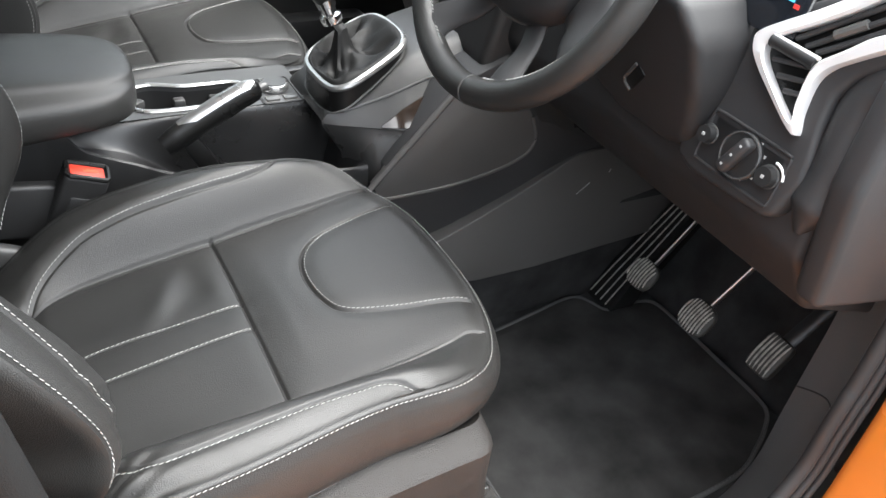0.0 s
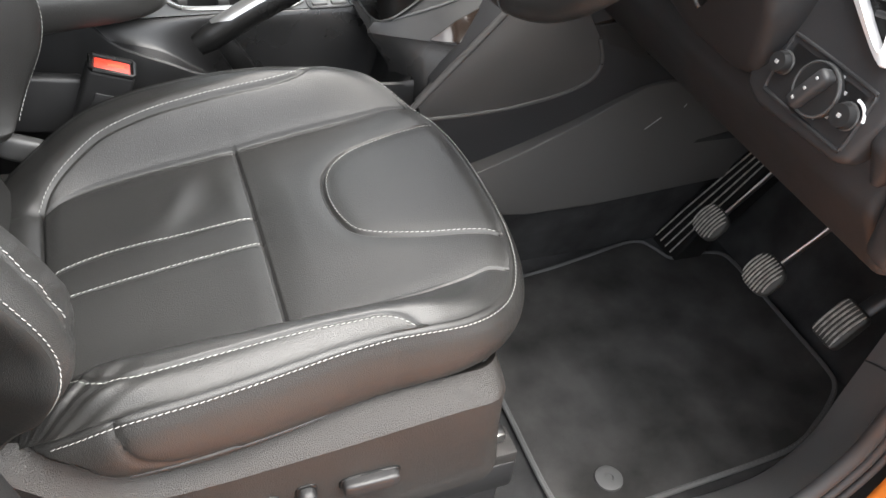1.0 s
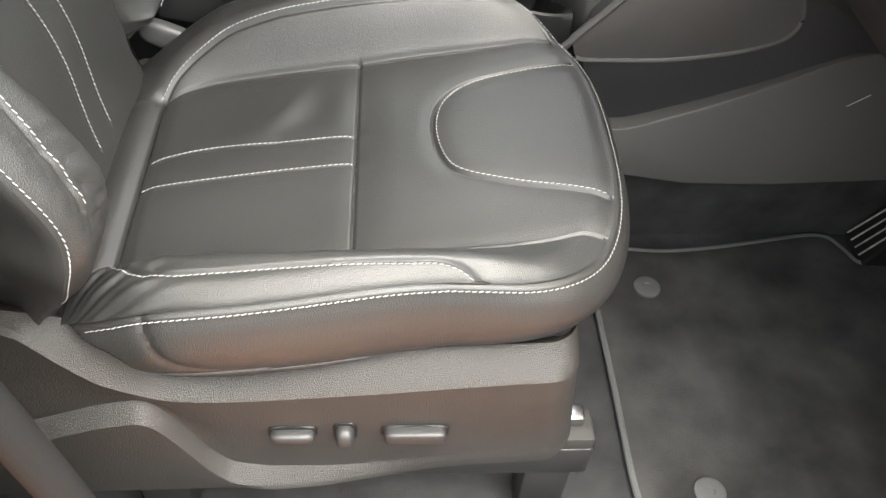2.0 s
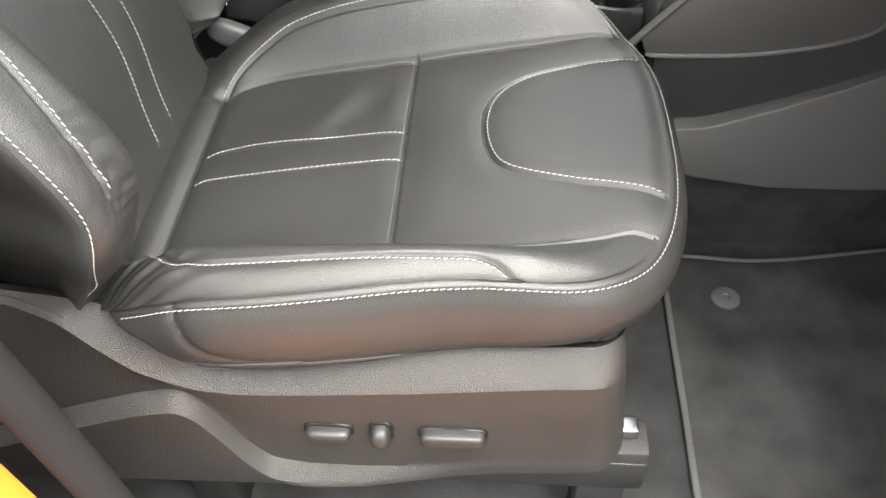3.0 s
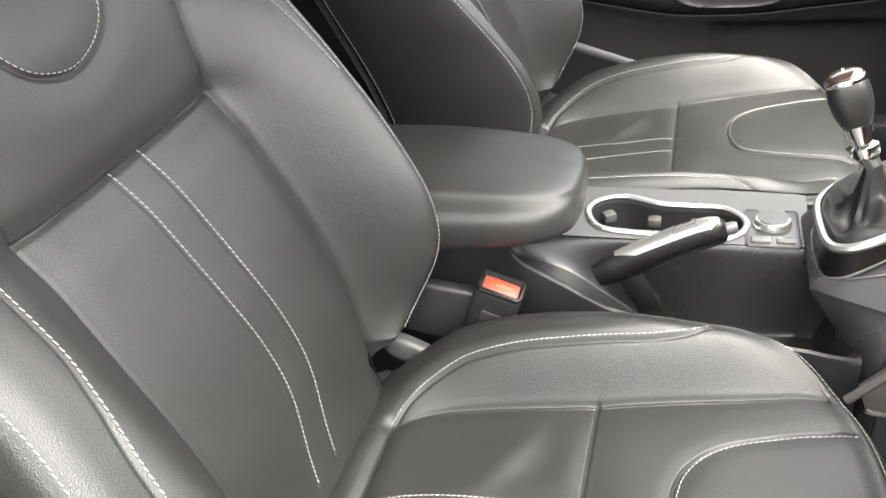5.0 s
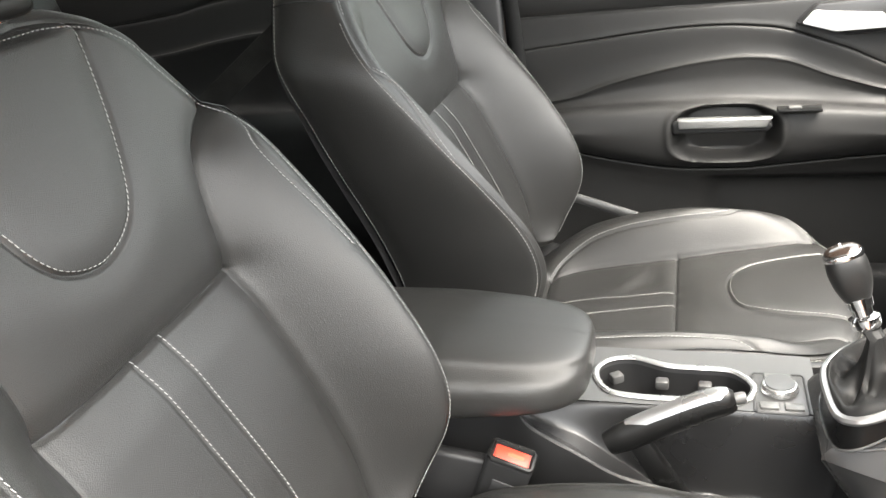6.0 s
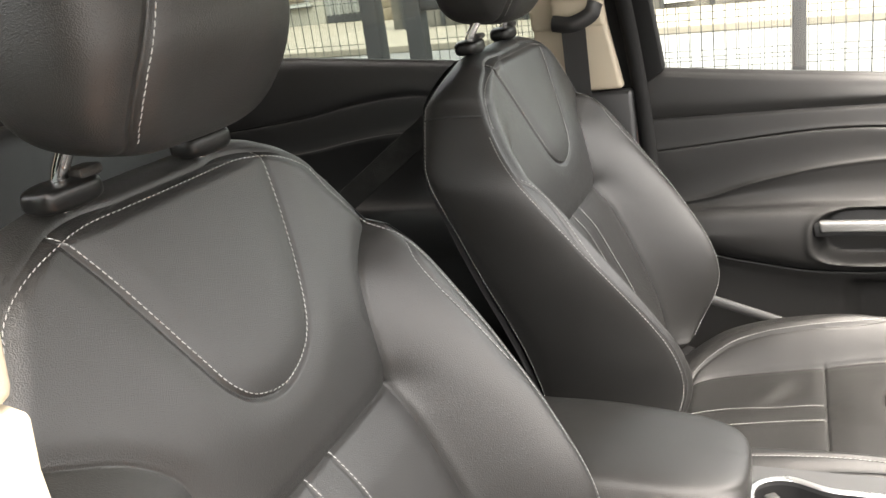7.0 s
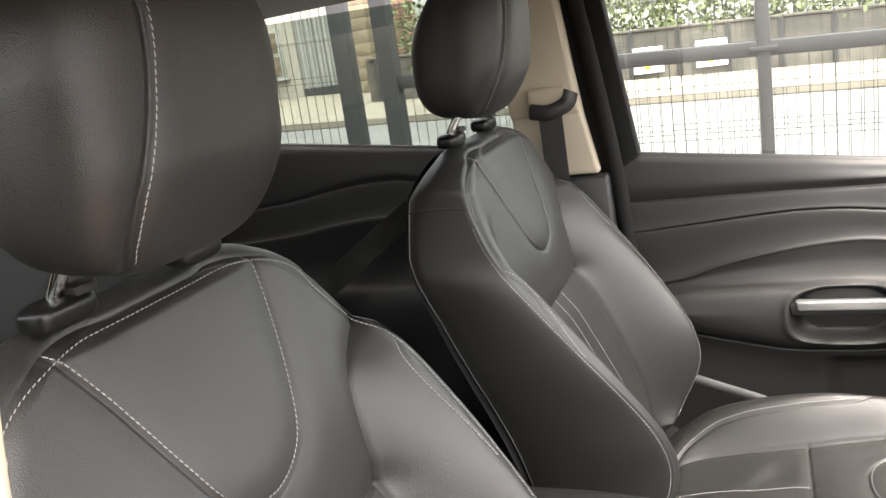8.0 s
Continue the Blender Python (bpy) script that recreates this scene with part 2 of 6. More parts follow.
def pillow(c, s, power=3.0, nu=24, nv=32, turn=None, squash=None):
    """A rounded block (superellipsoid) with half sizes s."""
    P = []
    e = 2 / power
    sp = lambda v: np.sign(v) * abs(v) ** e
    for u in np.linspace(-np.pi / 2, np.pi / 2, nu):
        P.append([(s[0] * sp(math.cos(u)) * sp(math.cos(w)), s[1] * sp(math.cos(u)) * sp(math.sin(w)), s[2] * sp(math.sin(u))) for w in np.arange(nv) * 2 * np.pi / nv])
    P = np.array(P)
    if squash is not None:
        P = squash(P)
    bm = grid(P, close_v=True)
    bmesh.ops.remove_doubles(bm, verts=bm.verts, dist=1e-5)
    bm.transform(Matrix.Translation(c) @ (turn or Matrix()))
    bmesh.ops.recalc_face_normals(bm, faces=bm.faces)
    return bm


def away(x, y, line):
    """Distance of places (x, y) from a polyline."""
    d = np.full(np.shape(x), 9.0)
    for (ax, ay), (bx, by) in zip(line[:-1], line[1:]):
        ux, uy = bx - ax, by - ay
        t = np.clip(((x - ax) * ux + (y - ay) * uy) / (ux * ux + uy * uy + 1e-12), 0, 1)
        d = np.minimum(d, np.hypot(x - ax - t * ux, y - ay - t * uy))
    return d


def step(a, b, v):
    t = np.clip((v - a) / (b - a), 0, 1)
    return t * t * (3 - 2 * t)


def beside(line, off):
    """The line moved sideways (to its left) by off."""
    p = np.array(line, float)
    t = np.gradient(p, axis=0)
    t /= np.linalg.norm(t, axis=1)[:, None] + 1e-12
    return p + off * np.stack([-t[:, 1], t[:, 0]], 1)


def stitches(path, pitch=0.0053, long=0.0046, r=0.00044):
    """Single slanting stitches along a path in space."""
    p = np.array(path, float)
    seg = np.linalg.norm(np.diff(p, axis=0), axis=1)
    s = np.concatenate([[0], np.cumsum(seg)])
    verts, faces = [], []
    for a in np.arange(0, s[-1] - long, pitch):
        i = [np.interp(a + f * long, s, p[:, k]) for f in (0, 1) for k in range(3)]
        e0, e1 = Vector(i[:3]), Vector(i[3:])
        t = (e1 - e0).normalized()
        w = t.cross((0, 0, 1))
        w = (w.normalized() if w.length > 1e-3 else Vector((1, 0, 0))) * r
        h = t.cross(w)
        e0, e1 = e0 + w * 0.95 - h * 0.5, e1 - w * 0.95 - h * 0.5
        k = len(verts)
        q0, q1 = e0.lerp(e1, 0.22) + h * 0.4, e0.lerp(e1, 0.78) + h * 0.4
        verts += [e0] + [q0 + d for d in (w, h, -w, -h)] + [q1 + d for d in (w, h, -w, -h)] + [e1]
        faces += [[k, k + 1 + j, k + 1 + (j + 1) % 4] for j in range(4)]
        faces += [[k + 1 + j, k + 5 + j, k + 5 + (j + 1) % 4, k + 1 + (j + 1) % 4] for j in range(4)]
        faces += [[k + 9, k + 5 + (j + 1) % 4, k + 5 + j] for j in range(4)]
    return bm_data(verts, faces)


# ---- seats ----
SLIM = [False]   # the passenger's seat: both sides as narrow as the one towards the console
SEAT_Y = 0.008   # middle of the driver's cushion
BACK_Y = 0.034   # middle of the driver's backrest
X_REAR, X_FRONT = -0.27, 0.238

FAR_EDGE = smooth_line([(-0.207, 0.107), (-0.164, 0.124), (-0.115, 0.131), (-0.054, 0.135), (0, 0.138), (0.063, 0.144), (0.12, 0.148), (0.165, 0.152), (0.214, 0.156)])
NEAR_EDGE = smooth_line([(-0.2, -0.14), (-0.1, -0.145), (0.0, -0.146), (0.061, -0.145), (0.129, -0.146), (0.174, -0.142), (0.2, -0.137), (0.225, -0.142)])
CROSS_SEAM = np.array([(0.0, -0.146), (0.0, 0.0), (0.0, 0.138)])
REAR_SEAM = np.array([(-0.207, -0.15), (-0.206, 0.0), (-0.207, 0.107)])
BOW = smooth_line([(0.240, 0.120), (0.205, 0.108), (0.172, 0.102), (0.117, 0.086), (0.085, 0.057), (0.074, 0.018), (0.079, -0.026), (0.097, -0.053), (0.15, -0.073), (0.2, -0.084), (0.240, -0.094)])
RIB_FAR = smooth_line([(-0.2, 0.001), (-0.153, 0.011), (-0.097, 0.013), (0, 0.012)])
RIB_NEAR = smooth_line([(-0.203, -0.038), (-0.144, -0.033), (-0.065, -0.029), (0, -0.028)])
WING_FAR = smooth_line([(-0.208, 0.107), (-0.195, 0.127), (-0.177, 0.143), (-0.150, 0.156), (-0.128, 0.162), (-0.088, 0.167), (-0.040, 0.170), (0.01, 0.173), (0.05, 0.177), (0.085, 0.185), (0.102, 0.199)])
WING_NEAR = smooth_line([(-0.205, -0.148), (-0.187, -0.172), (-0.165, -0.193), (-0.138, -0.2025), (-0.105, -0.203), (-0.045, -0.200), (0.036, -0.1945), (0.07, -0.192), (0.09, -0.197), (0.104, -0.208)])


TRIM_X = [-0.36, -0.306, -0.26, -0.229, -0.182, -0.165, -0.144, -0.11, -0.08, 0.034, 0.13, 0.19]
TRIM_TOP = [0.808, 0.800, 0.793, 0.787, 0.771, 0.752, 0.733, 0.728, 0.729, 0.744, 0.749, 0.751]


def eased(v, xs, ys):
    """A smooth curve through the pairs, read at v."""
    t = smooth_line(list(zip(xs, ys)), 10)
    return np.interp(v, t[:, 0], t[:, 1])


def half_width(x, side=0.0):
    """From the middle of the cushion to its welt; it is a little wider on the door's side (side < 0)."""
    w = eased(x, [-0.27, -0.23, -0.19, -0.14, -0.07, 0, 0.08], [0.190, 0.205, 0.218, 0.224, 0.222, 0.218, 0.209])
    w = w + 0.009 * (np.asarray(side) < 0) * step(0.06, -0.1, x)
    q = np.clip((x - 0.08) / (X_FRONT - 0.08), 0, 1)
    return np.where(x > 0.08, 0.209 * np.maximum(1 - q ** 2.9, 0) ** (1 / 2.9), w)


def front_edge(y):
    q = np.clip(np.abs(y) / 0.209, 0, 1)
    return 0.08 + (X_FRONT - 0.08) * np.maximum(1 - q ** 2.9, 0) ** (1 / 2.9)


HIGH_X = [-0.27, -0.23, -0.209, -0.184, -0.145, -0.079, 0.004, 0.06, 0.108, 0.15, 0.19, 0.215, 0.24]
HIGH_NEAR = [0.020, 0.040, 0.047, 0.056, 0.066, 0.064, 0.057, 0.048, 0.038, 0.023, 0.008, 0.001, 0.0]
HIGH_FAR = [0.002, 0.010, 0.019, 0.033, 0.050, 0.062, 0.065, 0.061, 0.052, 0.038, 0.023, 0.014, 0.0]


def cushion_top(x, y, seams=True):
    z = 0.782 + 0.135 * x - 1.4 * np.maximum(x - 0.17, 0) ** 2
    a = np.abs(y)
    high = np.where(y < 0, eased(x, HIGH_X, HIGH_NEAR) , eased(x, HIGH_X, HIGH_FAR))
    inner = np.where(y > 0, np.interp(x, FAR_EDGE[:, 0], FAR_EDGE[:, 1]), -np.interp(x, NEAR_EDGE[:, 0], NEAR_EDGE[:, 1]))
    q = np.clip((a - inner + 0.004) / 0.052, 0, 1)
    z = z + high * (0.45 * np.sin(q * np.pi / 2) + 0.55 * step(0, 1, q))
    rear = np.clip((-0.207 - x) / 0.063, 0, 1)   # the roll before the backrest
    z = z + 0.007 * np.sin(np.pi * rear) * step(0.03, -0.02, a - inner) - 0.026 * rear ** 2
    round_front = (np.clip((x - 0.08) / (X_FRONT - 0.08), 0, 1) ** 2.9 + np.clip(a / 0.209, 0, 1) ** 2.9) ** (1 / 2.9)
    inside = np.where(x > 0.08, (1 - round_front) * 0.209, half_width(np.minimum(x, 0.08), y) - a)   # from the welt
    z = z - (0.010 - 0.006 * step(0.08, 0.2, x)) * step(0.03, 0.0, inside) ** 1.5
    z = z + 0.004 * np.cos(np.clip(y / 0.14, -1, 1) * np.pi / 2)
    if seams:
        for line, deep, broad in ((FAR_EDGE, 0.0026, 0.002), (NEAR_EDGE, 0.0020, 0.0015), (CROSS_SEAM, 0.0036, 0.0012), (REAR_SEAM, 0.005, 0.005), (BOW, 0.0030, 0.0022),
                                  (RIB_FAR, 0.0012, 0.0010), (RIB_NEAR, 0.0012, 0.0010), (WING_FAR, 0.0024, 0.0016), (WING_NEAR, 0.0026, 0.0018)):
            d = away(x, y, line)
            z = z - deep * np.exp(-(d / 0.0018) ** 2) - broad * np.exp(-(d / 0.011) ** 2)
        # the middle panel puffs up a little between its seams; folds of use
        z = z + 0.0042 * step(0.0, 0.04, x) * np.exp(-((y - 0.005) / 0.10) ** 4) * step(0.235, 0.09, x)
        along, over = (x + 0.075) * 0.80 + (y - 0.062) * 0.60, -(x + 0.075) * 0.60 + (y - 0.062) * 0.80
        z = z + 0.0026 * np.exp(-(along / 0.05) ** 2 - ((over - 0.25 * along - 0.006 * np.sin(45 * along)) / 0.016) ** 2) - 0.0022 * np.exp(-(along / 0.055) ** 2 - ((over + 0.026) / 0.018) ** 2)
        z = z + 0.0020 * np.exp(-((x + 0.018) / 0.015) ** 2 - ((y - 0.062) / 0.040) ** 2) - 0.0016 * np.exp(-((x + 0.044) / 0.019) ** 2 - ((y - 0.088) / 0.036) ** 2)
        fan = np.arctan2(y + 0.235, x + 0.235)
        r = np.hypot(x + 0.235, y + 0.235)
        z = z + 0.0024 * np.exp(-((r - 0.075) / 0.035) ** 2) * step(-0.115, -0.15, y) * (0.6 * np.sin(19 * fan + 30 * r) + 0.4 * np.sin(37 * fan - 50 * r + 1))
        z = z + 0.0009 * np.exp(-((x + 0.07) / 0.06) ** 2 - ((y + 0.172) / 0.016) ** 2) * np.sin(120 * (x + 1.2 * y) + 2 * np.sin(40 * x))
        z = z + 0.0006 * np.exp(-((x - 0.165) / 0.05) ** 2 - ((y + 0.165) / 0.02) ** 2) * np.sin(150 * (x - 0.8 * y))
    return z


def welt(n=160):
    """The edge of the cushion's top, from the rear on the door's side round the front."""
    side = np.linspace(X_REAR, 0.08, n // 4)
    a = np.linspace(0, np.pi, n // 2)[1:-1]
    sgn = lambda v: np.sign(v) * np.abs(v) ** (2 / 2.9)
    near = np.stack([side, -half_width(side, -1.0)], 1)
    front = np.stack([0.08 + (X_FRONT - 0.08) * sgn(np.sin(a)), -0.209 * sgn(np.cos(a))], 1)
    far = np.stack([side[::-1], half_width(side[::-1])], 1)
    return np.concatenate([near, front, far])


def seat_cushion(parent):
    nu, nv = (300, 320) if SLIM[0] else (560, 560)
    v = np.linspace(-1, 1, nv)
    u = np.linspace(0, 1, nu)[:, None]
    y = 0.209 * v[None, :]
    x = X_REAR + u * (front_edge(y) - X_REAR)
    ys = np.where(x < 0.08, v[None, :] * half_width(np.minimum(x, 0.08), v[None, :]), y + 0 * x)
    a = np.abs(v)[None, :]
    edge = np.where(v[None, :] > 0, np.interp(x, FAR_EDGE[:, 0], FAR_EDGE[:, 1]), -np.interp(x, NEAR_EDGE[:, 0], NEAR_EDGE[:, 1]))
    wide = half_width(np.minimum(x, 0.08), v[None, :])
    along = np.sign(v)[None, :] * np.where(a < 0.62, edge * a / 0.62, edge + (wide - edge) * (a - 0.62) / 0.38)
    ys = along + (ys - along) * step(0.0, 0.09, x)
    z = cushion_top(x, ys)
    part("cushion", grid(np.stack([x, ys + SEAT_Y, z], -1), flip=True), LEATHER, parent, "black leather seat cushion with grey stitching")
    w = welt(420)
    zw = cushion_top(w[:, 0], w[:, 1], False)
    low = np.interp(w[:, 0], [-0.27, -0.15, 0.05, 0.2, 0.24], [0.738, 0.740, 0.742, 0.745, 0.75])
    out = np.stack([np.zeros(len(w)), w[:, 1]], 1)
    out[:, 0] = np.maximum(w[:, 0] - 0.08, 0) / 0.15
    out[:, 1] /= 0.21
    out /= np.linalg.norm(out, axis=1)[:, None]
    rows = []
    bulges = smooth_line([(0, -0.0022), (0.02, -0.0016), (0.045, 0.0022), (0.09, 0.004), (0.25, 0.009), (0.5, 0.012), (0.75, 0.010), (0.88, 0.006), (0.915, 0.0035), (0.95, 0.0045), (1.1, -0.001), (1.6, -0.016)], 5)
    joint = smooth_line([(-0.154, 0.83), (-0.152, 0.806), (-0.147, 0.784), (-0.137, 0.769), (-0.117, 0.757), (-0.095, 0.752), (-0.06, 0.7495)])
    trim = np.interp(w[:, 0], TRIM_X, TRIM_TOP)
    full = 1 + 0.7 * step(0.1, 0.22, w[:, 0])
    for f, bulge in bulges:
        zz = zw - 0.001 + (low - zw) * f
        side = np.where(w[:, 0] < -0.062, 1.0, 0.0)
        d = away(w[:, 0], zz, joint)
        bulge = bulge * full - side * (0.0022 * np.exp(-(d / 0.0022) ** 2) + 0.0012 * np.exp(-(d / 0.008) ** 2))
        tuck = np.maximum(np.abs(w[:, 1]) - 0.196, 0) * step(0.006, -0.004, zz - trim) * step(0.2, 0.12, w[:, 0])
        bulge = np.where(tuck > 0.002, np.minimum(bulge, 0.008), bulge) - tuck   # below the valance's edge it runs inside
        rows.append(np.stack([w[:, 0] + out[:, 0] * bulge, w[:, 1] + out[:, 1] * bulge + SEAT_Y, zz], 1))
    part("cushion_skirt", grid(rows), LEATHER, parent, "black leather side panel of the cushion")
    for line, off in ((BOW, 0.0035), (RIB_FAR, 0.002), (RIB_NEAR, 0.002), (WING_FAR, 0.0035), (WING_NEAR, -0.0035)):
        p = beside(line, off)
        p = p[p[:, 0] < front_edge(p[:, 1]) - 0.002]
        part("seam_stitching", stitches(np.stack([p[:, 0], p[:, 1] + SEAT_Y, cushion_top(p[:, 0], p[:, 1]) + 0.0007], 1)), THREAD, parent, "row of pale grey stitches")
    k = slice(21, -32)
    part("edge_stitching", stitches(np.stack([w[:, 0] + out[:, 0] * (0.0042 * full + 0.0006), w[:, 1] + out[:, 1] * (0.0042 * full + 0.0006) + SEAT_Y, zw - 0.0055], 1)[k]), THREAD, parent, "row of pale grey stitches")


BACK_Z = [0.72, 0.76, 0.80, 0.86, 0.90, 0.95, 1.0, 1.05, 1.094, 1.186, 1.28, 1.335, 1.36]
BACK_X = [-0.228, -0.240, -0.250, -0.260, -0.270, -0.288, -0.310, -0.334, -0.357, -0.383, -0.413, -0.433, -0.447]
Z_TOP = 1.344
SEAT_SEAM_Z = 1.094
BACK_BOW = smooth_line([(-0.118, 1.343), (-0.098, 1.303), (-0.085, 1.271), (-0.070, 1.231), (-0.056, 1.200), (-0.034, 1.181), (0.004, 1.175), (0.050, 1.194), (0.083, 1.238), (0.108, 1.288), (0.127, 1.343)])
BACK_CREASE = smooth_line([(0.15, 0.77), (0.152, 0.9), (0.153, 1.0), (0.151, 1.094), (0.155, 1.155), (0.170, 1.197), (0.199, 1.221), (0.232, 1.236)])
BACK_CROSS = np.array([(-0.122, SEAT_SEAM_Z), (0.0, SEAT_SEAM_Z - 0.001), (0.151, SEAT_SEAM_Z)])
BACK_RIBS = [smooth_line([(s, SEAT_SEAM_Z), (s + 0.005, 1.04), (s + 0.0105, 0.97), (s + 0.014, 0.918), (s + 0.011, 0.86), (s - 0.003, 0.80), (s - 0.010, 0.772)]) for s in (-0.015, 0.026)]
BACK_WING = smooth_line([(0.236, 1.210), (0.226, 1.195), (0.224, 1.165), (0.229, 1.12), (0.232, 1.085)])
NEAR_WING = smooth_line([(-0.222, 1.21), (-0.207, 1.19), (-0.2, 1.15), (-0.203, 1.09), (-0.214, 1.06), (-0.227, 1.03), (-0.236, 1.0), (-0.245, 0.97), (-0.251, 0.945), (-0.257, 0.922)])


def rounded_top(z, w):
    """The shoulder, rounded into the top edge."""
    q = np.clip((np.asarray(z, float) - 1.30) / (Z_TOP - 1.30), 0, 1)
    return np.where(q > 0, 0.075 + 0.113 * np.sqrt(np.clip(1 - q ** 1.5, 0, 1)), w)


def console_width(z):
    return rounded_top(z, eased(z, [0.72, 0.76, 0.785, 0.81, 0.84, 0.894, 0.94, 1.0, 1.061, 1.12, 1.19, 1.22, 1.26, 1.30, 1.32, 1.334, Z_TOP], [0.14, 0.146, 0.153, 0.185, 0.206, 0.215, 0.221, 0.230, 0.243, 0.252, 0.252, 0.243, 0.216, 0.188, 0.167, 0.136, 0.075]))


def back_width(z):
    """Half the backrest's width on the door's side."""
    if SLIM[0]:
        return console_width(z) - 0.02 * step(0.82, 0.92, z) * step(1.30, 1.10, z)
    return rounded_top(z, eased(z, [0.72, 0.76, 0.80, 0.82, 0.853, 0.888, 0.925, 0.97, 1.01, 1.043, 1.08, 1.15, 1.19, 1.22, 1.26, 1.30, 1.32, 1.334, Z_TOP], [0.22, 0.236, 0.250, 0.258, 0.277, 0.290, 0.286, 0.283, 0.277, 0.268, 0.259, 0.254, 0.252, 0.242, 0.216, 0.188, 0.167, 0.136, 0.075]))


def crease_at(z):
    """Where the bolster begins."""
    return np.interp(z, BACK_CREASE[:, 1], BACK_CREASE[:, 0])


def back_front(y, z, seams=True):
    x = eased(z, BACK_Z, BACK_X)
    a = np.abs(y)
    w = np.where(y < 0, back_width(z), console_width(z))
    rise = lambda h: eased(h, [0.74, 0.76, 0.82, 0.89, 0.95, 1.0, 1.06, 1.15, 1.2, 1.25, 1.3], [0, 0.003, 0.040, 0.094, 0.11, 0.106, 0.092, 0.057, 0.034, 0.011, 0.0])
    bulge = sum(rise(np.clip(z + h, 0.74, 1.3)) for h in (-0.03, -0.02, -0.01, 0.0, 0.01, 0.02, 0.03)) / 7
    if not SLIM[0]:   # the bolster at the door is the fuller one
        bulge = bulge + np.where(y < 0, 0.010 * np.exp(-((z - 0.905) / 0.05) ** 2) + 0.009 * np.exp(-((z - 0.84) / 0.03) ** 2), 0.0)
    crease = crease_at(z)
    if not SLIM[0]:   # at the door the bolster starts further in
        crease = crease - np.where(y < 0, 0.030 * step(1.24, 1.16, z), 0.0)
    else:   # the bolster beside the console swells gradually
        crease = np.where(y < 0, np.minimum(crease, w - 0.06), crease)
    room, most = np.maximum(w - crease - 0.008, 0.015), np.where((y < 0) & (not SLIM[0]), 0.110, 0.085)
    q = np.clip((a - crease) / (room * most / (room ** 4 + most ** 4) ** 0.25), 0, 1)
    even = sum(eased(np.clip(z + h, 0.72, 1.36), BACK_Z, BACK_X) for h in (-0.08, -0.06, -0.04, -0.02, 0.0, 0.02, 0.04, 0.06, 0.08)) / 9
    x = x + (even - x) * step(0, 0.5, q)   # only the middle folds at the cross seam
    x = x + (bulge + 0.003 * step(1.26, 1.2, z)) * (0.42 * np.sin(q * np.pi / 2) + 0.58 * step(0, 1, q))
    x = x - 0.007 * step(-0.03, 0.0, a - w) ** 2 - 0.006 * step(-0.03, 0.0, -y - w) ** 2 * step(1.0, 0.86, z)
    x = x - 0.010 * step(1.33, Z_TOP, z) ** 2
    x = x + 0.016 * np.exp(-((z - 1.19) / 0.09) ** 2) * np.exp(-(y / 0.17) ** 2)
    if seams:
        for line, deep, broad in ((BACK_BOW, 0.0034, 0.0032), (BACK_CREASE, 0.0055, 0.004), (BACK_CROSS, 0.005, 0.007), (BACK_RIBS[0], 0.0014, 0.001), (BACK_RIBS[1], 0.0014, 0.001), (BACK_WING, 0.0022, 0.0015), (NEAR_WING, 0.0024, 0.002)):
            if line is NEAR_WING and SLIM[0]:
                continue
            for s in ((1, -1) if line is BACK_CREASE and not SLIM[0] else (1, -1) if line is BACK_WING and SLIM[0] else (1,)):
                d = away(s * y + (0.030 * step(1.24, 1.16, z) * (y < 0) if line is BACK_CREASE and s < 0 else 0.0), z, line)
                deep = 0.0012 if line is BACK_CREASE and s < 0 else deep
                x = x - deep * np.exp(-(d / 0.0024) ** 2) - broad * np.exp(-(d / 0.016) ** 2)
        worn = np.exp(-((z - 0.925) / 0.05) ** 2 - ((y + 0.236) / 0.03) ** 2)
        x = x + worn * (0.0008 * np.sin(150 * z + 90 * y + 2.5 * np.sin(70 * y + 25 * z)) + 0.0007 * np.abs(np.sin(190 * z - 120 * y + 2 * np.sin(110 * y))) + 0.0004 * np.sin(420 * z + 260 * y + 3 * np.sin(90 * z)))
    return x


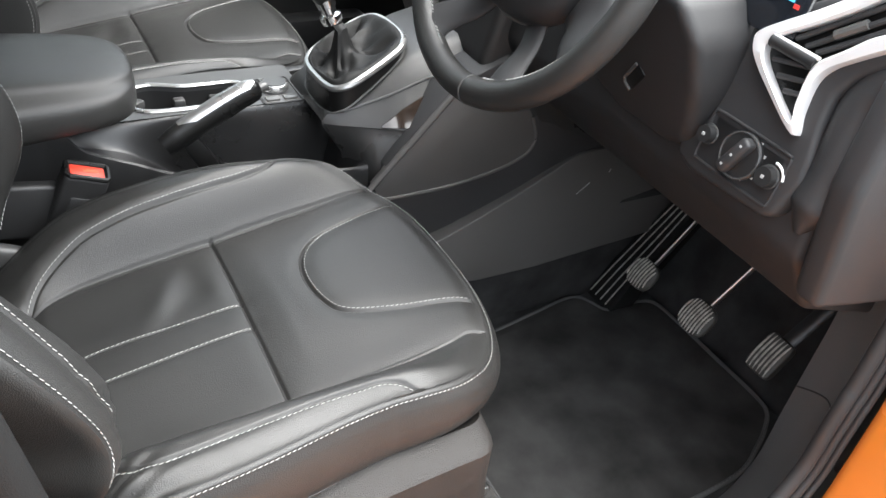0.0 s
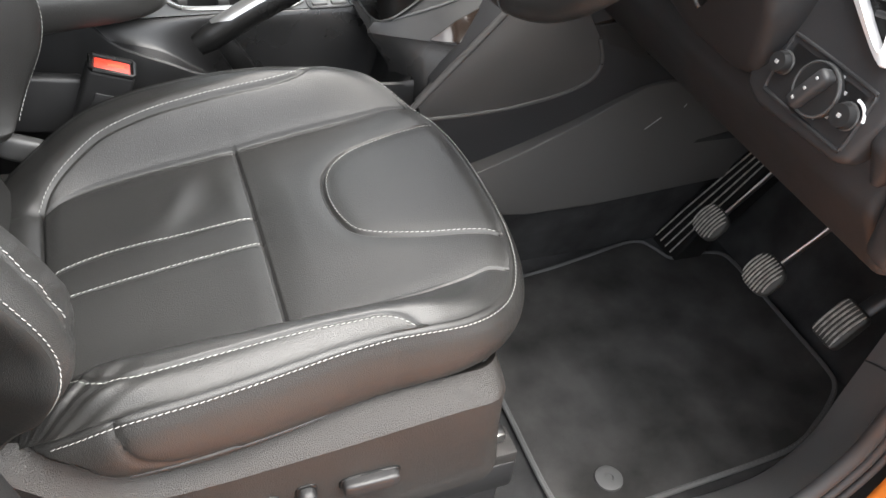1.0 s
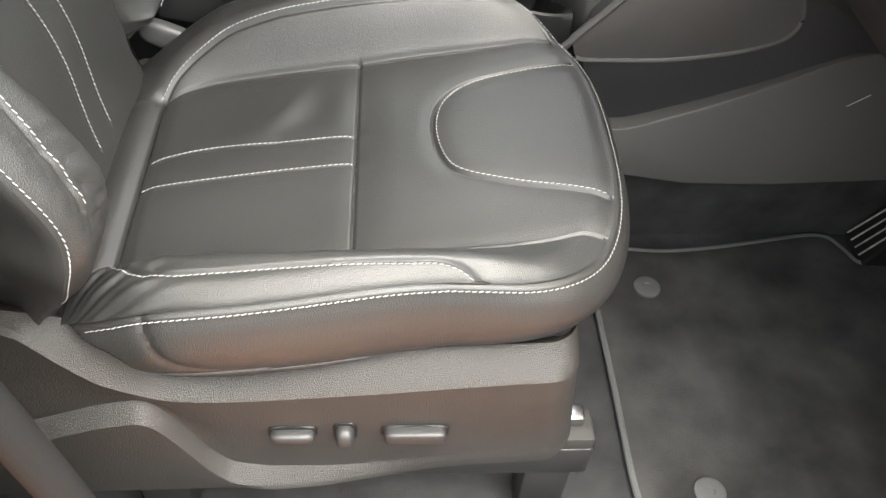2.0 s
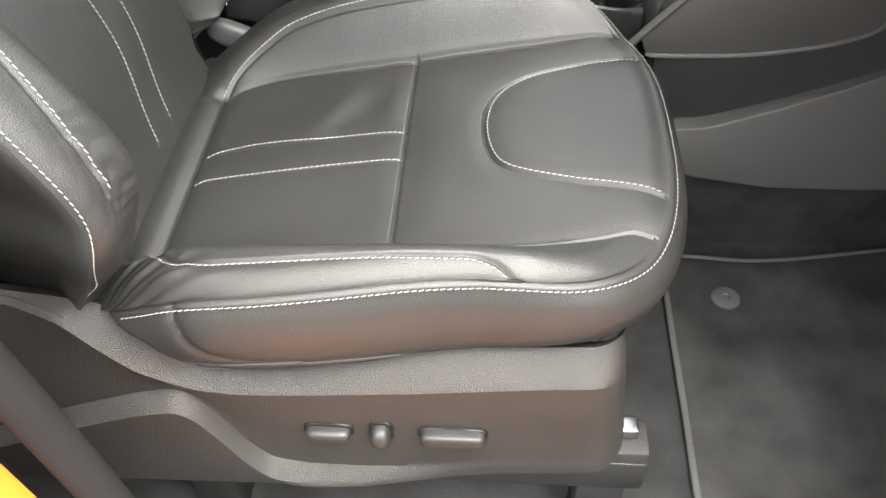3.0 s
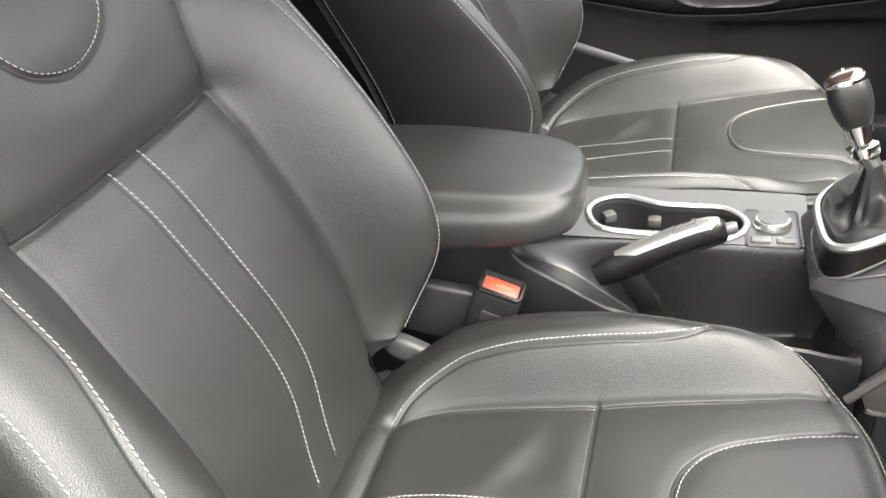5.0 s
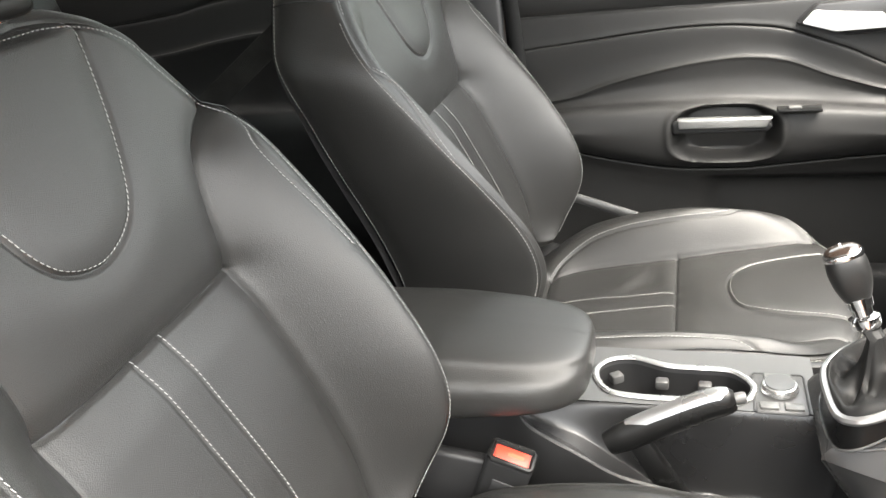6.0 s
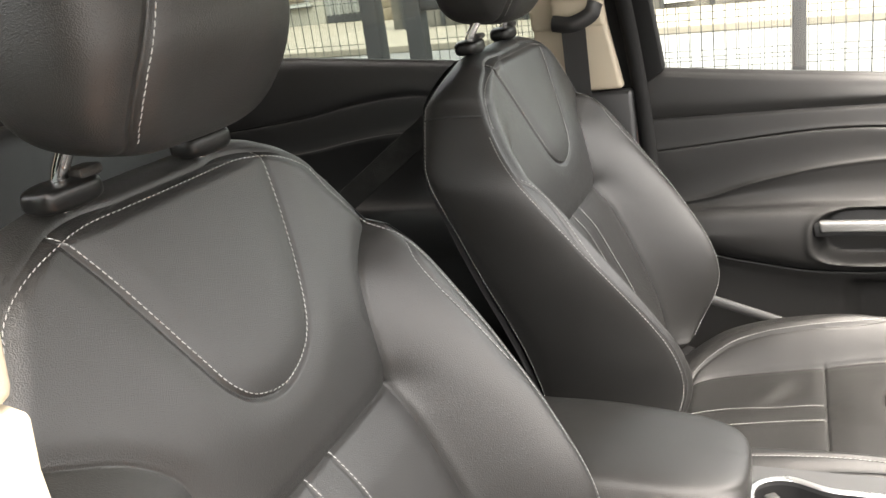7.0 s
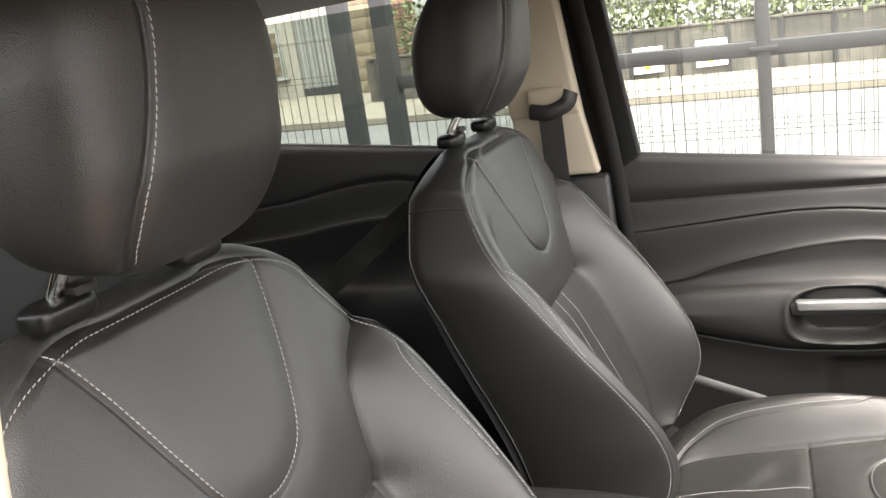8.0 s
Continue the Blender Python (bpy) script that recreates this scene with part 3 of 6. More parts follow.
def backrest(parent):
    nz, ny = (300, 300) if SLIM[0] else (560, 480)
    z = np.concatenate([np.linspace(0.725, 1.30, nz - 70), 1.30 + (Z_TOP - 1.30) * np.sin(np.linspace(0, np.pi / 2, 71))[1:]])[:, None]
    v = np.linspace(-1, 1, ny)[None, :]
    a = np.abs(v)
    w = np.where(v < 0, back_width(z), console_width(z))
    c = np.minimum(crease_at(z), 0.70 * w)
    y = np.sign(v) * np.where(a < 0.55, c * a / 0.55, c + (w - c) * np.sin(np.clip((a - 0.55) / 0.45, 0, 1) * np.pi / 2 * 0.8) / math.sin(np.pi / 2 * 0.8))
    x = back_front(y, z + 0 * y)
    part("backrest", grid(np.stack([x, y + BACK_Y, z + 0 * y], -1), flip=True), LEATHER, parent, "black leather backrest with stitched upper panel")
    zs = np.concatenate([np.linspace(0.725, 1.30, 84), 1.30 + (Z_TOP - 1.30) * np.sin(np.linspace(0, np.pi / 2, 31))[1:]])
    top = np.linspace(-1, 1, 18)[1:-1] * 0.075
    loop = np.concatenate([np.stack([-back_width(zs), zs], 1), np.stack([top, 0 * top + Z_TOP], 1), np.stack([console_width(zs[::-1]), zs[::-1]], 1)])
    xf = back_front(loop[:, 0], loop[:, 1], False)
    xr = np.interp(loop[:, 1], [0.72, 0.96, 1.14, 1.23, 1.30, Z_TOP], [-0.335, -0.40, -0.462, -0.496, -0.508, -0.490])
    out = np.stack([loop[:, 0] / 0.25, np.maximum(loop[:, 1] - 1.25, 0) / 0.1], 1)
    out /= np.linalg.norm(out, axis=1)[:, None] + 1e-9
    rows = []
    for f, b in ((0, 0), (0.02, 0.003), (0.06, 0.005), (0.2, 0.009), (0.5, 0.013), (0.8, 0.008), (0.95, 0.0), (0.99, -0.004), (1.0, -0.009), (1.005, -0.02)):
        under = np.where((loop[:, 0] < 0) & (not SLIM[0]), 0.045 * step(1.06, 0.90, loop[:, 1]) * math.sin(min(f * 2.2, 1) * np.pi / 2), 0.0)
        rows.append(np.stack([xf + (xr - xf) * f, loop[:, 0] + out[:, 0] * b + under + BACK_Y, loop[:, 1] + out[:, 1] * b], 1))
    part("backrest_side", grid(rows, flip=True), LEATHER, parent, "black leather side and top panel of the backrest")
    yb = (console_width(zs) - 0.01)[:, None] * np.linspace(-1, 1, 12)[None, :]
    xb = np.interp(zs, [0.72, 0.96, 1.14, 1.23, 1.30, Z_TOP], [-0.335, -0.40, -0.462, -0.496, -0.508, -0.490])[:, None] - 0.012 * np.cos(yb / 0.25 * np.pi / 2)
    k = int(np.argmin(np.abs(zs - 1.285)))
    for i in (k, len(loop) - 1 - k):
        part("panel_seam", tube([r[i] + np.array([0, math.copysign(0.0008, loop[i, 0]), 0]) for r in rows[1:8]], 0.0011, 6), RUBBER, parent)
    part("back_shell", grid(np.stack([xb, yb + BACK_Y, zs[:, None] + 0 * yb], -1)), PLASTIC_DARK, parent, "dark seat back panel")
    def sew(line, off):
        p = beside(line, off)
        part("seam_stitching", stitches(np.stack([back_front(p[:, 0], p[:, 1]) + 0.0007, p[:, 0] + BACK_Y, p[:, 1]], 1)), THREAD, parent, "row of pale grey stitches")
    sew(BACK_BOW, 0.0035)
    for r in BACK_RIBS:
        sew(r, 0.002)
    sew(BACK_WING, -0.0035)
    sew(BACK_WING * np.array([-1, 1]) if SLIM[0] else NEAR_WING, 0.0035)
    rim = np.stack([xf - 0.0035, loop[:, 0] + out[:, 0] * 0.0040 + BACK_Y, loop[:, 1] + out[:, 1] * 0.0040], 1)[12:-12]
    far = np.where((loop[12:-12, 0] > 0) & (loop[12:-12, 1] < 1.3), 0.010, 0.004)[:, None]
    inset = loop[12:-12] - out[12:-12] * far
    flat = np.stack([back_front(inset[:, 0], inset[:, 1], False) + 0.0012, inset[:, 0] + BACK_Y, inset[:, 1]], 1)
    if SLIM[0]:   # on this seat the row shows on the rounded edge beside the console
        k = int(np.argmax(zs > 1.27)) - 12
        part("edge_stitching", stitches(rim[:k]), THREAD, parent, "row of pale grey stitches")
        flat = flat[k:]
    part("edge_stitching", stitches(flat), THREAD, parent, "row of pale grey stitches")
    rear = (rows[6] + (rows[6] - rows[5]) * 0.2)[10:-10]
    part("edge_stitching", stitches(rear), THREAD, parent, "row of pale grey stitches")


HEAD = (0.0715, 0.115, 0.103)   # half the headrest's depth, width and height
SEAM_Z = [-0.11, -0.095, -0.078, -0.06, -0.043, -0.026, -0.009, 0.009, 0.026, 0.043, 0.06, 0.103]
SEAM_Y = [-0.066, -0.070, -0.0775, -0.080, -0.080, -0.0765, -0.0715, -0.067, -0.064, -0.0615, -0.0595, -0.054]


def head_shape(P):
    """A thick pad, cut back below, with a seam down its corner towards the door."""
    z = P[..., 2].copy()
    P[..., 1] *= np.interp(z, [-0.103, -0.056, 0.03, 0.103], [0.99, 0.99, 1.0, 0.944])
    P[..., 0] += 0.040 * step(-0.01, 0.103, z) * np.clip(-P[..., 0] / HEAD[0], 0, 1)
    P[..., 0] -= np.clip(P[..., 0] / HEAD[0], 0, 1) * (0.020 * step(-0.02, -0.103, z) + 0.011 * (P[..., 1] / 0.12) ** 2)
    d = P[..., 1] - np.interp(z, SEAM_Z, SEAM_Y)
    sunk = 0.0030 * np.exp(-(d / 0.003) ** 2) + 0.0030 * np.exp(-(d / 0.012) ** 2)
    sunk = sunk * step(0.0, 0.01, P[..., 0])
    P[..., 0] -= sunk
    P[..., 1] += sunk * 0.6
    return P


def headrest(parent):
    lean = Matrix.Translation((-0.3973, BACK_Y - 0.0229, 1.4852)) @ Matrix.Rotation(radians(4.7), 4, "Y")
    w = np.sort(np.concatenate([np.linspace(-np.pi, np.pi, 161)[:-1], np.linspace(radians(-44), radians(-9), 100)]))   # closer beside the seam
    bend = lambda v: np.sign(v) * np.abs(v) ** (2 / 3.6)
    z = HEAD[2] * np.sin(np.linspace(-np.pi / 2, np.pi / 2, 150))[:, None]
    ring = np.maximum(1 - (np.abs(z) / HEAD[2]) ** 3.6, 0) ** (1 / 3.6)
    body = grid(head_shape(np.stack([HEAD[0] * ring * bend(np.cos(w)), HEAD[1] * ring * bend(np.sin(w)), z + 0 * w], -1)), close_v=True)
    bmesh.ops.remove_doubles(body, verts=body.verts, dist=1e-5)
    body.transform(lean)
    bmesh.ops.recalc_face_normals(body, faces=body.faces)
    pad = part("headrest", body, LEATHER, parent, "black leather headrest on chrome posts")
    q = np.linspace(-0.089, 0.085, 60)
    y = np.interp(q, SEAM_Z, SEAM_Y) + 0.004
    x = HEAD[0] * np.maximum(1 - (np.abs(y) / HEAD[1]) ** 3.6 - (np.abs(q) / HEAD[2]) ** 3.6, 0.02) ** (1 / 3.6)
    sewn = head_shape(np.stack([x, y, q], 1)) + np.array([0.0009, -0.0006, 0])
    part("headrest_stitching", stitches([tuple(lean @ Vector(v)) for v in sewn]), THREAD, pad, "row of pale grey stitches")
    for y in (BACK_Y - 0.090, BACK_Y + 0.060):
        part("headrest_post", tube(smooth_line([(-0.452, y, 1.352), (-0.447, y, 1.375), (-0.43, y, 1.40), (-0.405, y, 1.43)], 4), 0.006, 12), CHROME, parent, "chrome headrest post")
        guide = part("post_guide", pillow((-0.448, y, 1.3635), (0.017, 0.028, 0.0105), 3.2, 16, 28), TRAY, parent, "black plastic post guide")
        part("release_tab", box((-0.442, y + 0.016, 1.375), (0.018, 0.022, 0.008), 0.003, 2), PLASTIC, guide)


def side_trim(parent, door=-1, switches=True):
    """The grained plastic valance on the door's side, with the arch over the recliner."""
    y0 = SEAT_Y
    xs = np.concatenate([np.linspace(-0.36, 0.163, 150), 0.163 + 0.037 * np.sin(np.linspace(0.1, 1, 14) * np.pi / 2)])
    top_in = np.interp(xs, TRIM_X, TRIM_TOP)
    ridge = np.interp(xs, [-0.36, -0.29, -0.267, -0.255, -0.241, -0.225, -0.20, -0.16, -0.144, -0.115, -0.067, 0.026, 0.119, 0.155, 0.2], [0.85, 0.838, 0.824, 0.803, 0.781, 0.761, 0.738, 0.716, 0.7125, 0.7105, 0.713, 0.722, 0.7335, 0.737, 0.739])
    ridge = np.minimum(ridge, top_in - 0.004)
    arch = np.interp(xs, [-0.36, -0.274, -0.211, -0.176, -0.163, -0.146, -0.128, -0.111, -0.08, -0.027, 0.026, 0.11, 0.2], [0.635, 0.675, 0.700, 0.708, 0.701, 0.667, 0.624, 0.601, 0.593, 0.592, 0.596, 0.608, 0.618])
    foot = np.interp(xs, [-0.36, -0.238, -0.096, 0.026, 0.171, 0.2], [0.566, 0.572, 0.576, 0.583, 0.598, 0.601])
    for a, times in ((top_in, 12), (ridge, 10), (arch, 4)):
        for k in range(times):
            a[1:-1] = (a[:-2] + 2 * a[1:-1] + a[2:]) / 4
    rows = []
    for x, ti, ri, ar, fo in zip(xs, top_in, ridge, arch, foot):
        turned = 1 - math.sqrt(max(1 - min(max((x - 0.163) / 0.0371, 0), 1) ** 2, 0))   # round the front corner
        band = float(step(0.10, -0.09, x))   # the arch's band runs out towards the front
        ti, ri = ti - 0.024 * turned, ri - 0.030 * turned
        edge = float(np.interp(x, [-0.36, -0.29, -0.24, -0.20], [0.2195, 0.2225, 0.2365, 0.2425]))   # the bevel narrows to the rear
        prof = [(0.19, ti - 0.02), (0.205, ti - 0.005), (0.211, ti), (0.216, ti - 0.001), (edge - 0.0045, max(ri + 0.005, ti - 0.004) if edge < 0.235 else ri + 0.005), (edge, ri), (edge - 0.0004, ri - 0.005), (0.2375, ri * 0.5 + ar * 0.5),
                (0.2365, ar + 0.006), (0.2372, ar + 0.0005), (0.2375 + 0.003 * band, ar - 0.001), (0.2375 + 0.0125 * band, ar - 0.009), (0.2375 + 0.0155 * band, ar - 0.012), (0.2375 + 0.016 * band, min(ar - 0.016, ar * 0.5 + fo * 0.5)), (0.2375 + 0.0125 * band, fo), (0.222, fo - 0.006)]
        on = float(step(0.06, 0.165, x))
        rows.append([(x + 0.014 * on * min(max((0.715 - z) / 0.12, 0), 1), y0 + door * (d - 0.05 * turned * (1 if d > 0.2 else 0.5)), z) for d, z in prof])
    # the passenger's valance gets a darker, duller copy to hold down glare from the window
    trim = part("side_trim", grid(rows, flip=door > 0), PLASTIC if switches else MATT, parent, "grained charcoal plastic seat valance")
    end = rows[-1]
    cap = bm_data([(p[0], p[1], p[2]) for p in end] + [(end[0][0], y0 + door * 0.17, end[-1][2])], [list(range(len(end) + 1))])
    part("trim_end", cap, PLASTIC, trim)
    if switches:
        z = 0.657
        for x, kind in ((-0.052, "oval"), (-0.006, "knob"), (0.056, "bar")):
            yy = y0 + door * 0.2425
            if kind == "oval":
                s = part("switch", pillow((x, yy, z), (0.0195, 0.008, 0.007), 3.5, 14, 28), PLASTIC_DARK, trim, "oval power seat switch")
            elif kind == "knob":
                s = part("switch", pillow((x, yy, z), (0.0085, 0.011, 0.0125), 2.8, 14, 24), PLASTIC_DARK, trim, "upright lumbar switch")
            else:
                s = part("switch", pillow((x, yy, z), (0.0275, 0.008, 0.009), 5, 14, 28), PLASTIC_DARK, trim, "long power seat switch")
            # a black pad stands in for the shadow in the recess round each switch
            part("switch_surround", pillow((x, y0 + door * 0.238, z), (0.022 if kind == "oval" else 0.0105 if kind == "knob" else 0.0305, 0.003, 0.0095 if kind != "knob" else 0.0145), 4, 10, 28), TRAY, trim)
    return trim


def seat(label, door, switches, group, forward=0.0):
    s = thing("car_seat", label, "car seat", group)
    SLIM[0] = forward > 0
    seat_cushion(s)
    backrest(s)
    headrest(s)
    if forward:   # this backrest is set a little more upright, its headrest higher
        pad = [c.name for c in s.children_recursive if c.name.startswith(("headrest.", "headrest_stitching")) or c.name == "headrest"]
        for c in s.children_recursive:
            z = np.array([v.co.z for v in c.data.vertices]) / K
            if c.name.startswith("cushion") or z.max() < 0.95:
                for v in c.data.vertices:
                    v.co.z += 0.012 * K
                continue
            head = c.name.startswith(("headrest", "post_guide", "release_tab"))
            back = 0.0 if not head else 0.0445 if c.name in pad else 0.024
            for v, h in zip(c.data.vertices, z):
                v.co.x += K * (forward * 0.6 + forward * 0.4 * float(step(1.2, 1.343, h)) - back)
                if c.name in pad:
                    v.co.z += 0.005 * K
    side_trim(s, door, switches)
    part("seat_base", box((-0.03, SEAT_Y, 0.66), (0.36, 0.38, 0.16), 0.02), PLASTIC_DARK, s)
    for y in (-0.19, 0.19):
        rail = part("seat_rail", box((0.01, SEAT_Y + y, 0.545), (0.46, 0.045, 0.05), 0.006), PLASTIC_DARK, s, "dark floor rail")
        part("rail_cover", box((0.215, SEAT_Y + y, 0.560), (0.05, 0.04, 0.05), 0.006), PLASTIC, rail)
        part("rail_latch", box((0.213, SEAT_Y + y + 0.004, 0.594), (0.03, 0.018, 0.014), 0.003), STEEL, rail)
        for x in (-0.2, 0.2):
            part("rail_foot", box((x, SEAT_Y + y, 0.475), (0.05, 0.04, 0.1), 0.005), PLASTIC_DARK, rail)
    part("hinge_cover", pillow((-0.222, SEAT_Y + 0.222, 0.755), (0.034, 0.010, 0.016), 3.2, 14, 26, Matrix.Rotation(radians(24), 4, "Y")), GREY, s, "grey hinge cover between cushion and backrest")
    settle(s, (0, SEAT_Y, 0.428))
    return s


driver = seat("black leather driver's seat with pale stitching and headrest", -1, True, "front seats")
passenger = seat("black leather front passenger seat beside the centre console", 1, False, "front seats", 0.02)
passenger.location += Vector((0.047, 0.69, 0.0)) * K

# ---- the car's shell ----
FLOOR = 0.425
setting("floor", box((-0.1, 0.345, FLOOR - 0.03), (2.6, 1.40, 0.06), 0.0), CARPET, "black carpeted car floor", "car floor")
setting("floor_toe_board", prism([(0.84, 0.42), (0.92, 0.42), (1.03, 0.65), (1.03, 0.95), (1.0, 0.95), (0.98, 0.68)], "y", -0.33, 1.02, 0.0), CARPET, "black carpeted toe board behind the pedals", "car floor")
setting("wall_firewall", box((1.05, 0.345, 0.9), (0.04, 1.42, 1.0)), PLASTIC_DARK, "dark bulkhead under the dashboard", "bulkhead")
# the roof stays out of view; its front edge is placed to limit overhead light
setting("ceiling", prism([(-1.6, 1.56), (-0.04, 1.605), (0.20, 1.575), (0.22, 1.60), (-0.04, 1.645), (-1.6, 1.60)], "y", -0.24, 0.93, 0.01), HEADLINER, "pale grey roof lining", "roof lining")
# unseen strip, added to shade the passenger's seat and door
setting("ceiling_side", prism([(-1.6, 1.64), (-0.9, 1.64), (-0.55, 1.61), (-0.04, 1.572), (0.20, 1.555), (0.22, 1.59), (-0.04, 1.640), (-1.6, 1.68)], "y", 0.934, 1.10, 0.01), HEADLINER, "unseen pale grey roof lining, added to cut light above the passenger window", "roof lining")

# passenger door
DOOR_X = [-0.26, -0.24, -0.15, -0.075, 0.023, 0.099, 0.162, 0.225, 0.312, 0.45, 0.75]
DOOR_TOP = [1.244, 1.242, 1.232, 1.224, 1.214, 1.206, 1.199, 1.193, 1.184, 1.17, 1.14]
DOOR_A = [1.153, 1.154, 1.155, 1.156, 1.157, 1.157, 1.157, 1.157, 1.155, 1.145, 1.115]
DOOR_B = [1.090, 1.093, 1.102, 1.110, 1.119, 1.121, 1.117, 1.106, 1.073, 1.02, 0.995]
DOOR_C = [0.993, 0.994, 1.006, 1.030, 1.053, 1.064, 1.067, 1.057, 1.023, 0.99, 0.975]
DOOR_D = [0.975, 0.976, 0.988, 0.991, 0.993, 0.992, 0.990, 0.988, 0.981, 0.970, 0.955]
DOOR_E = [0.935, 0.93, 0.909, 0.893, 0.876, 0.873, 0.874, 0.880, 0.889, 0.90, 0.92]


def passenger_door():
    door = tagged(thing("door_1", "black moulded passenger door panel with silver grab handle", "car door"), kind="structure")
    xs = np.linspace(-0.245, 0.75, 420)
    top, la, lb, lc, ld, le = (eased(xs, DOOR_X, v) for v in (DOOR_TOP, DOOR_A, DOOR_B, DOOR_C, DOOR_D, DOOR_E))
    rows = []
    for x, t, a, b, c, d, e in zip(xs, top, la, lb, lc, ld, le):
        c, b = max(c, d + 0.008), max(b, c + 0.02, d + 0.02)
        a = max(a, b + 0.02)
        t = max(t, a + 0.02)
        prof = [(t, 0.0), (t - 0.006, 0.006), (t - 0.015, 0.010), (a + 0.35 * (t - a), 0.016), (a + 0.006, 0.012), (a, 0.009), (a - 0.006, 0.014), (b + 0.5 * (a - b) * 0.6, 0.018), (b + 0.004, 0.020), (b, 0.016), (b - 0.0035, 0.0215),
                (c + 0.4 * (b - c), 0.022), (c + 0.1 * (b - c), 0.025), (c, 0.030), (c - 0.12 * (c - d), 0.028), (c - 0.5 * (c - d), 0.027), (d + 0.12 * (c - d), 0.038), (d, 0.058), (d - 0.008, 0.070), (d - 0.03, 0.077),
                (0.5 * (d + e), 0.079), (e + 0.025, 0.074), (e + 0.008, 0.062), (e + 0.002, 0.052), (e - 0.002, 0.046), (e - 0.004, 0.052), (e - 0.03, 0.044), (0.8, 0.04), (0.65, 0.045), (0.5, 0.04)]
        p = np.array(prof)
        p = smooth_line(p, 9)
        r = (np.abs((x - 0.122) / 0.092) ** 3.2 + np.abs((p[:, 0] - 0.943) / 0.050) ** 3.2) ** (1 / 3.2)
        p[:, 1] += -0.040 * step(1.04, 0.72, r) + 0.003 * np.exp(-((r - 1.06) / 0.07) ** 2)
        p[:, 1] -= 0.02 * step(0.075, 0.12, x) * step(0.86, 0.84, p[:, 0])
        rows.append([(x, 1.10 - q[1], q[0]) for q in p])
    part("door_panel", grid(rows, flip=True), DOOR_PLASTIC, door, "grained charcoal door panel with swept creases")
    xs = xs[:, None]
    top = top[:, None]
    sill = [[(x, 1.10 + q * 0.004, t + h) for q, h in ((0, 0.0), (0.6, 0.004), (1.5, 0.006), (5, 0.004), (6, -0.05))] for x, t in zip(xs[:, 0], top[:, 0])]
    part("window_ledge", grid(sill), DOOR_PLASTIC, door)
    part("grab_bar", prism([(0.044, 0.957), (0.188, 0.957), (0.199, 0.975), (0.041, 0.975)], "y", 1.014, 1.030, 0.003, 3), SILVER, door, "silver grab bar")
    part("grab_bar_back", prism([(0.034, 0.946), (0.19, 0.948), (0.20, 0.957), (0.196, 0.966), (0.04, 0.972), (0.031, 0.966)], "y", 1.02, 1.045, 0.004, 3), PLASTIC_DARK, door)
    part("window_switch", box((0.24, 1.022, 0.986), (0.07, 0.026, 0.006), 0.002), TRAY, door, "black window switch")
    part("switch_rocker", box((0.232, 1.018, 0.991), (0.022, 0.014, 0.005), 0.002), SATIN, door)
    bezel = part("handle_bezel", prism([(0.23, 1.119), (0.262, 1.150), (0.36, 1.155), (0.40, 1.10), (0.31, 1.096)], "y", 1.066, 1.09, 0.006), PLASTIC_DARK, door)
    part("inner_handle", prism([(0.238, 1.121), (0.256, 1.142), (0.285, 1.138), (0.36, 1.132), (0.37, 1.108), (0.29, 1.105)], "y", 1.052, 1.064, 0.004), VENT_SILVER, bezel, "silver inner door handle")
    part("window_frame", prism([(-0.247, 1.22), (-0.213, 1.243), (-0.262, 1.58), (-0.298, 1.58)], "y", 1.08, 1.12, 0.006), MATT, door, "black window frame")
    part("pocket_rim", tube([(-0.21, 1.03, 0.846), (-0.15, 1.03, 0.825), (-0.08, 1.03, 0.801), (-0.01, 1.03, 0.777), (0.03, 1.032, 0.764)], 0.008, 10, flat=(0.7, 1.2)), GREY, door, "grey rim of the lower door pocket")
    part("door_pocket", box((0.25, 1.045, 0.62), (0.7, 0.06, 0.12), 0.015), PLASTIC_DARK, door)
    part("outer_skin", box((0.25, 1.17, 0.82), (1.0, 0.03, 0.72), 0.01), ORANGE, door)
    pane = part("window_pane", prism([(-0.24, 1.2), (0.62, 1.12), (0.3, 1.58), (-0.28, 1.58)], "y", 1.124, 1.128), GLASS, door)
    pane.visible_shadow = False
    settle(door, (0.25, 1.1, 0.45))


passenger_door()


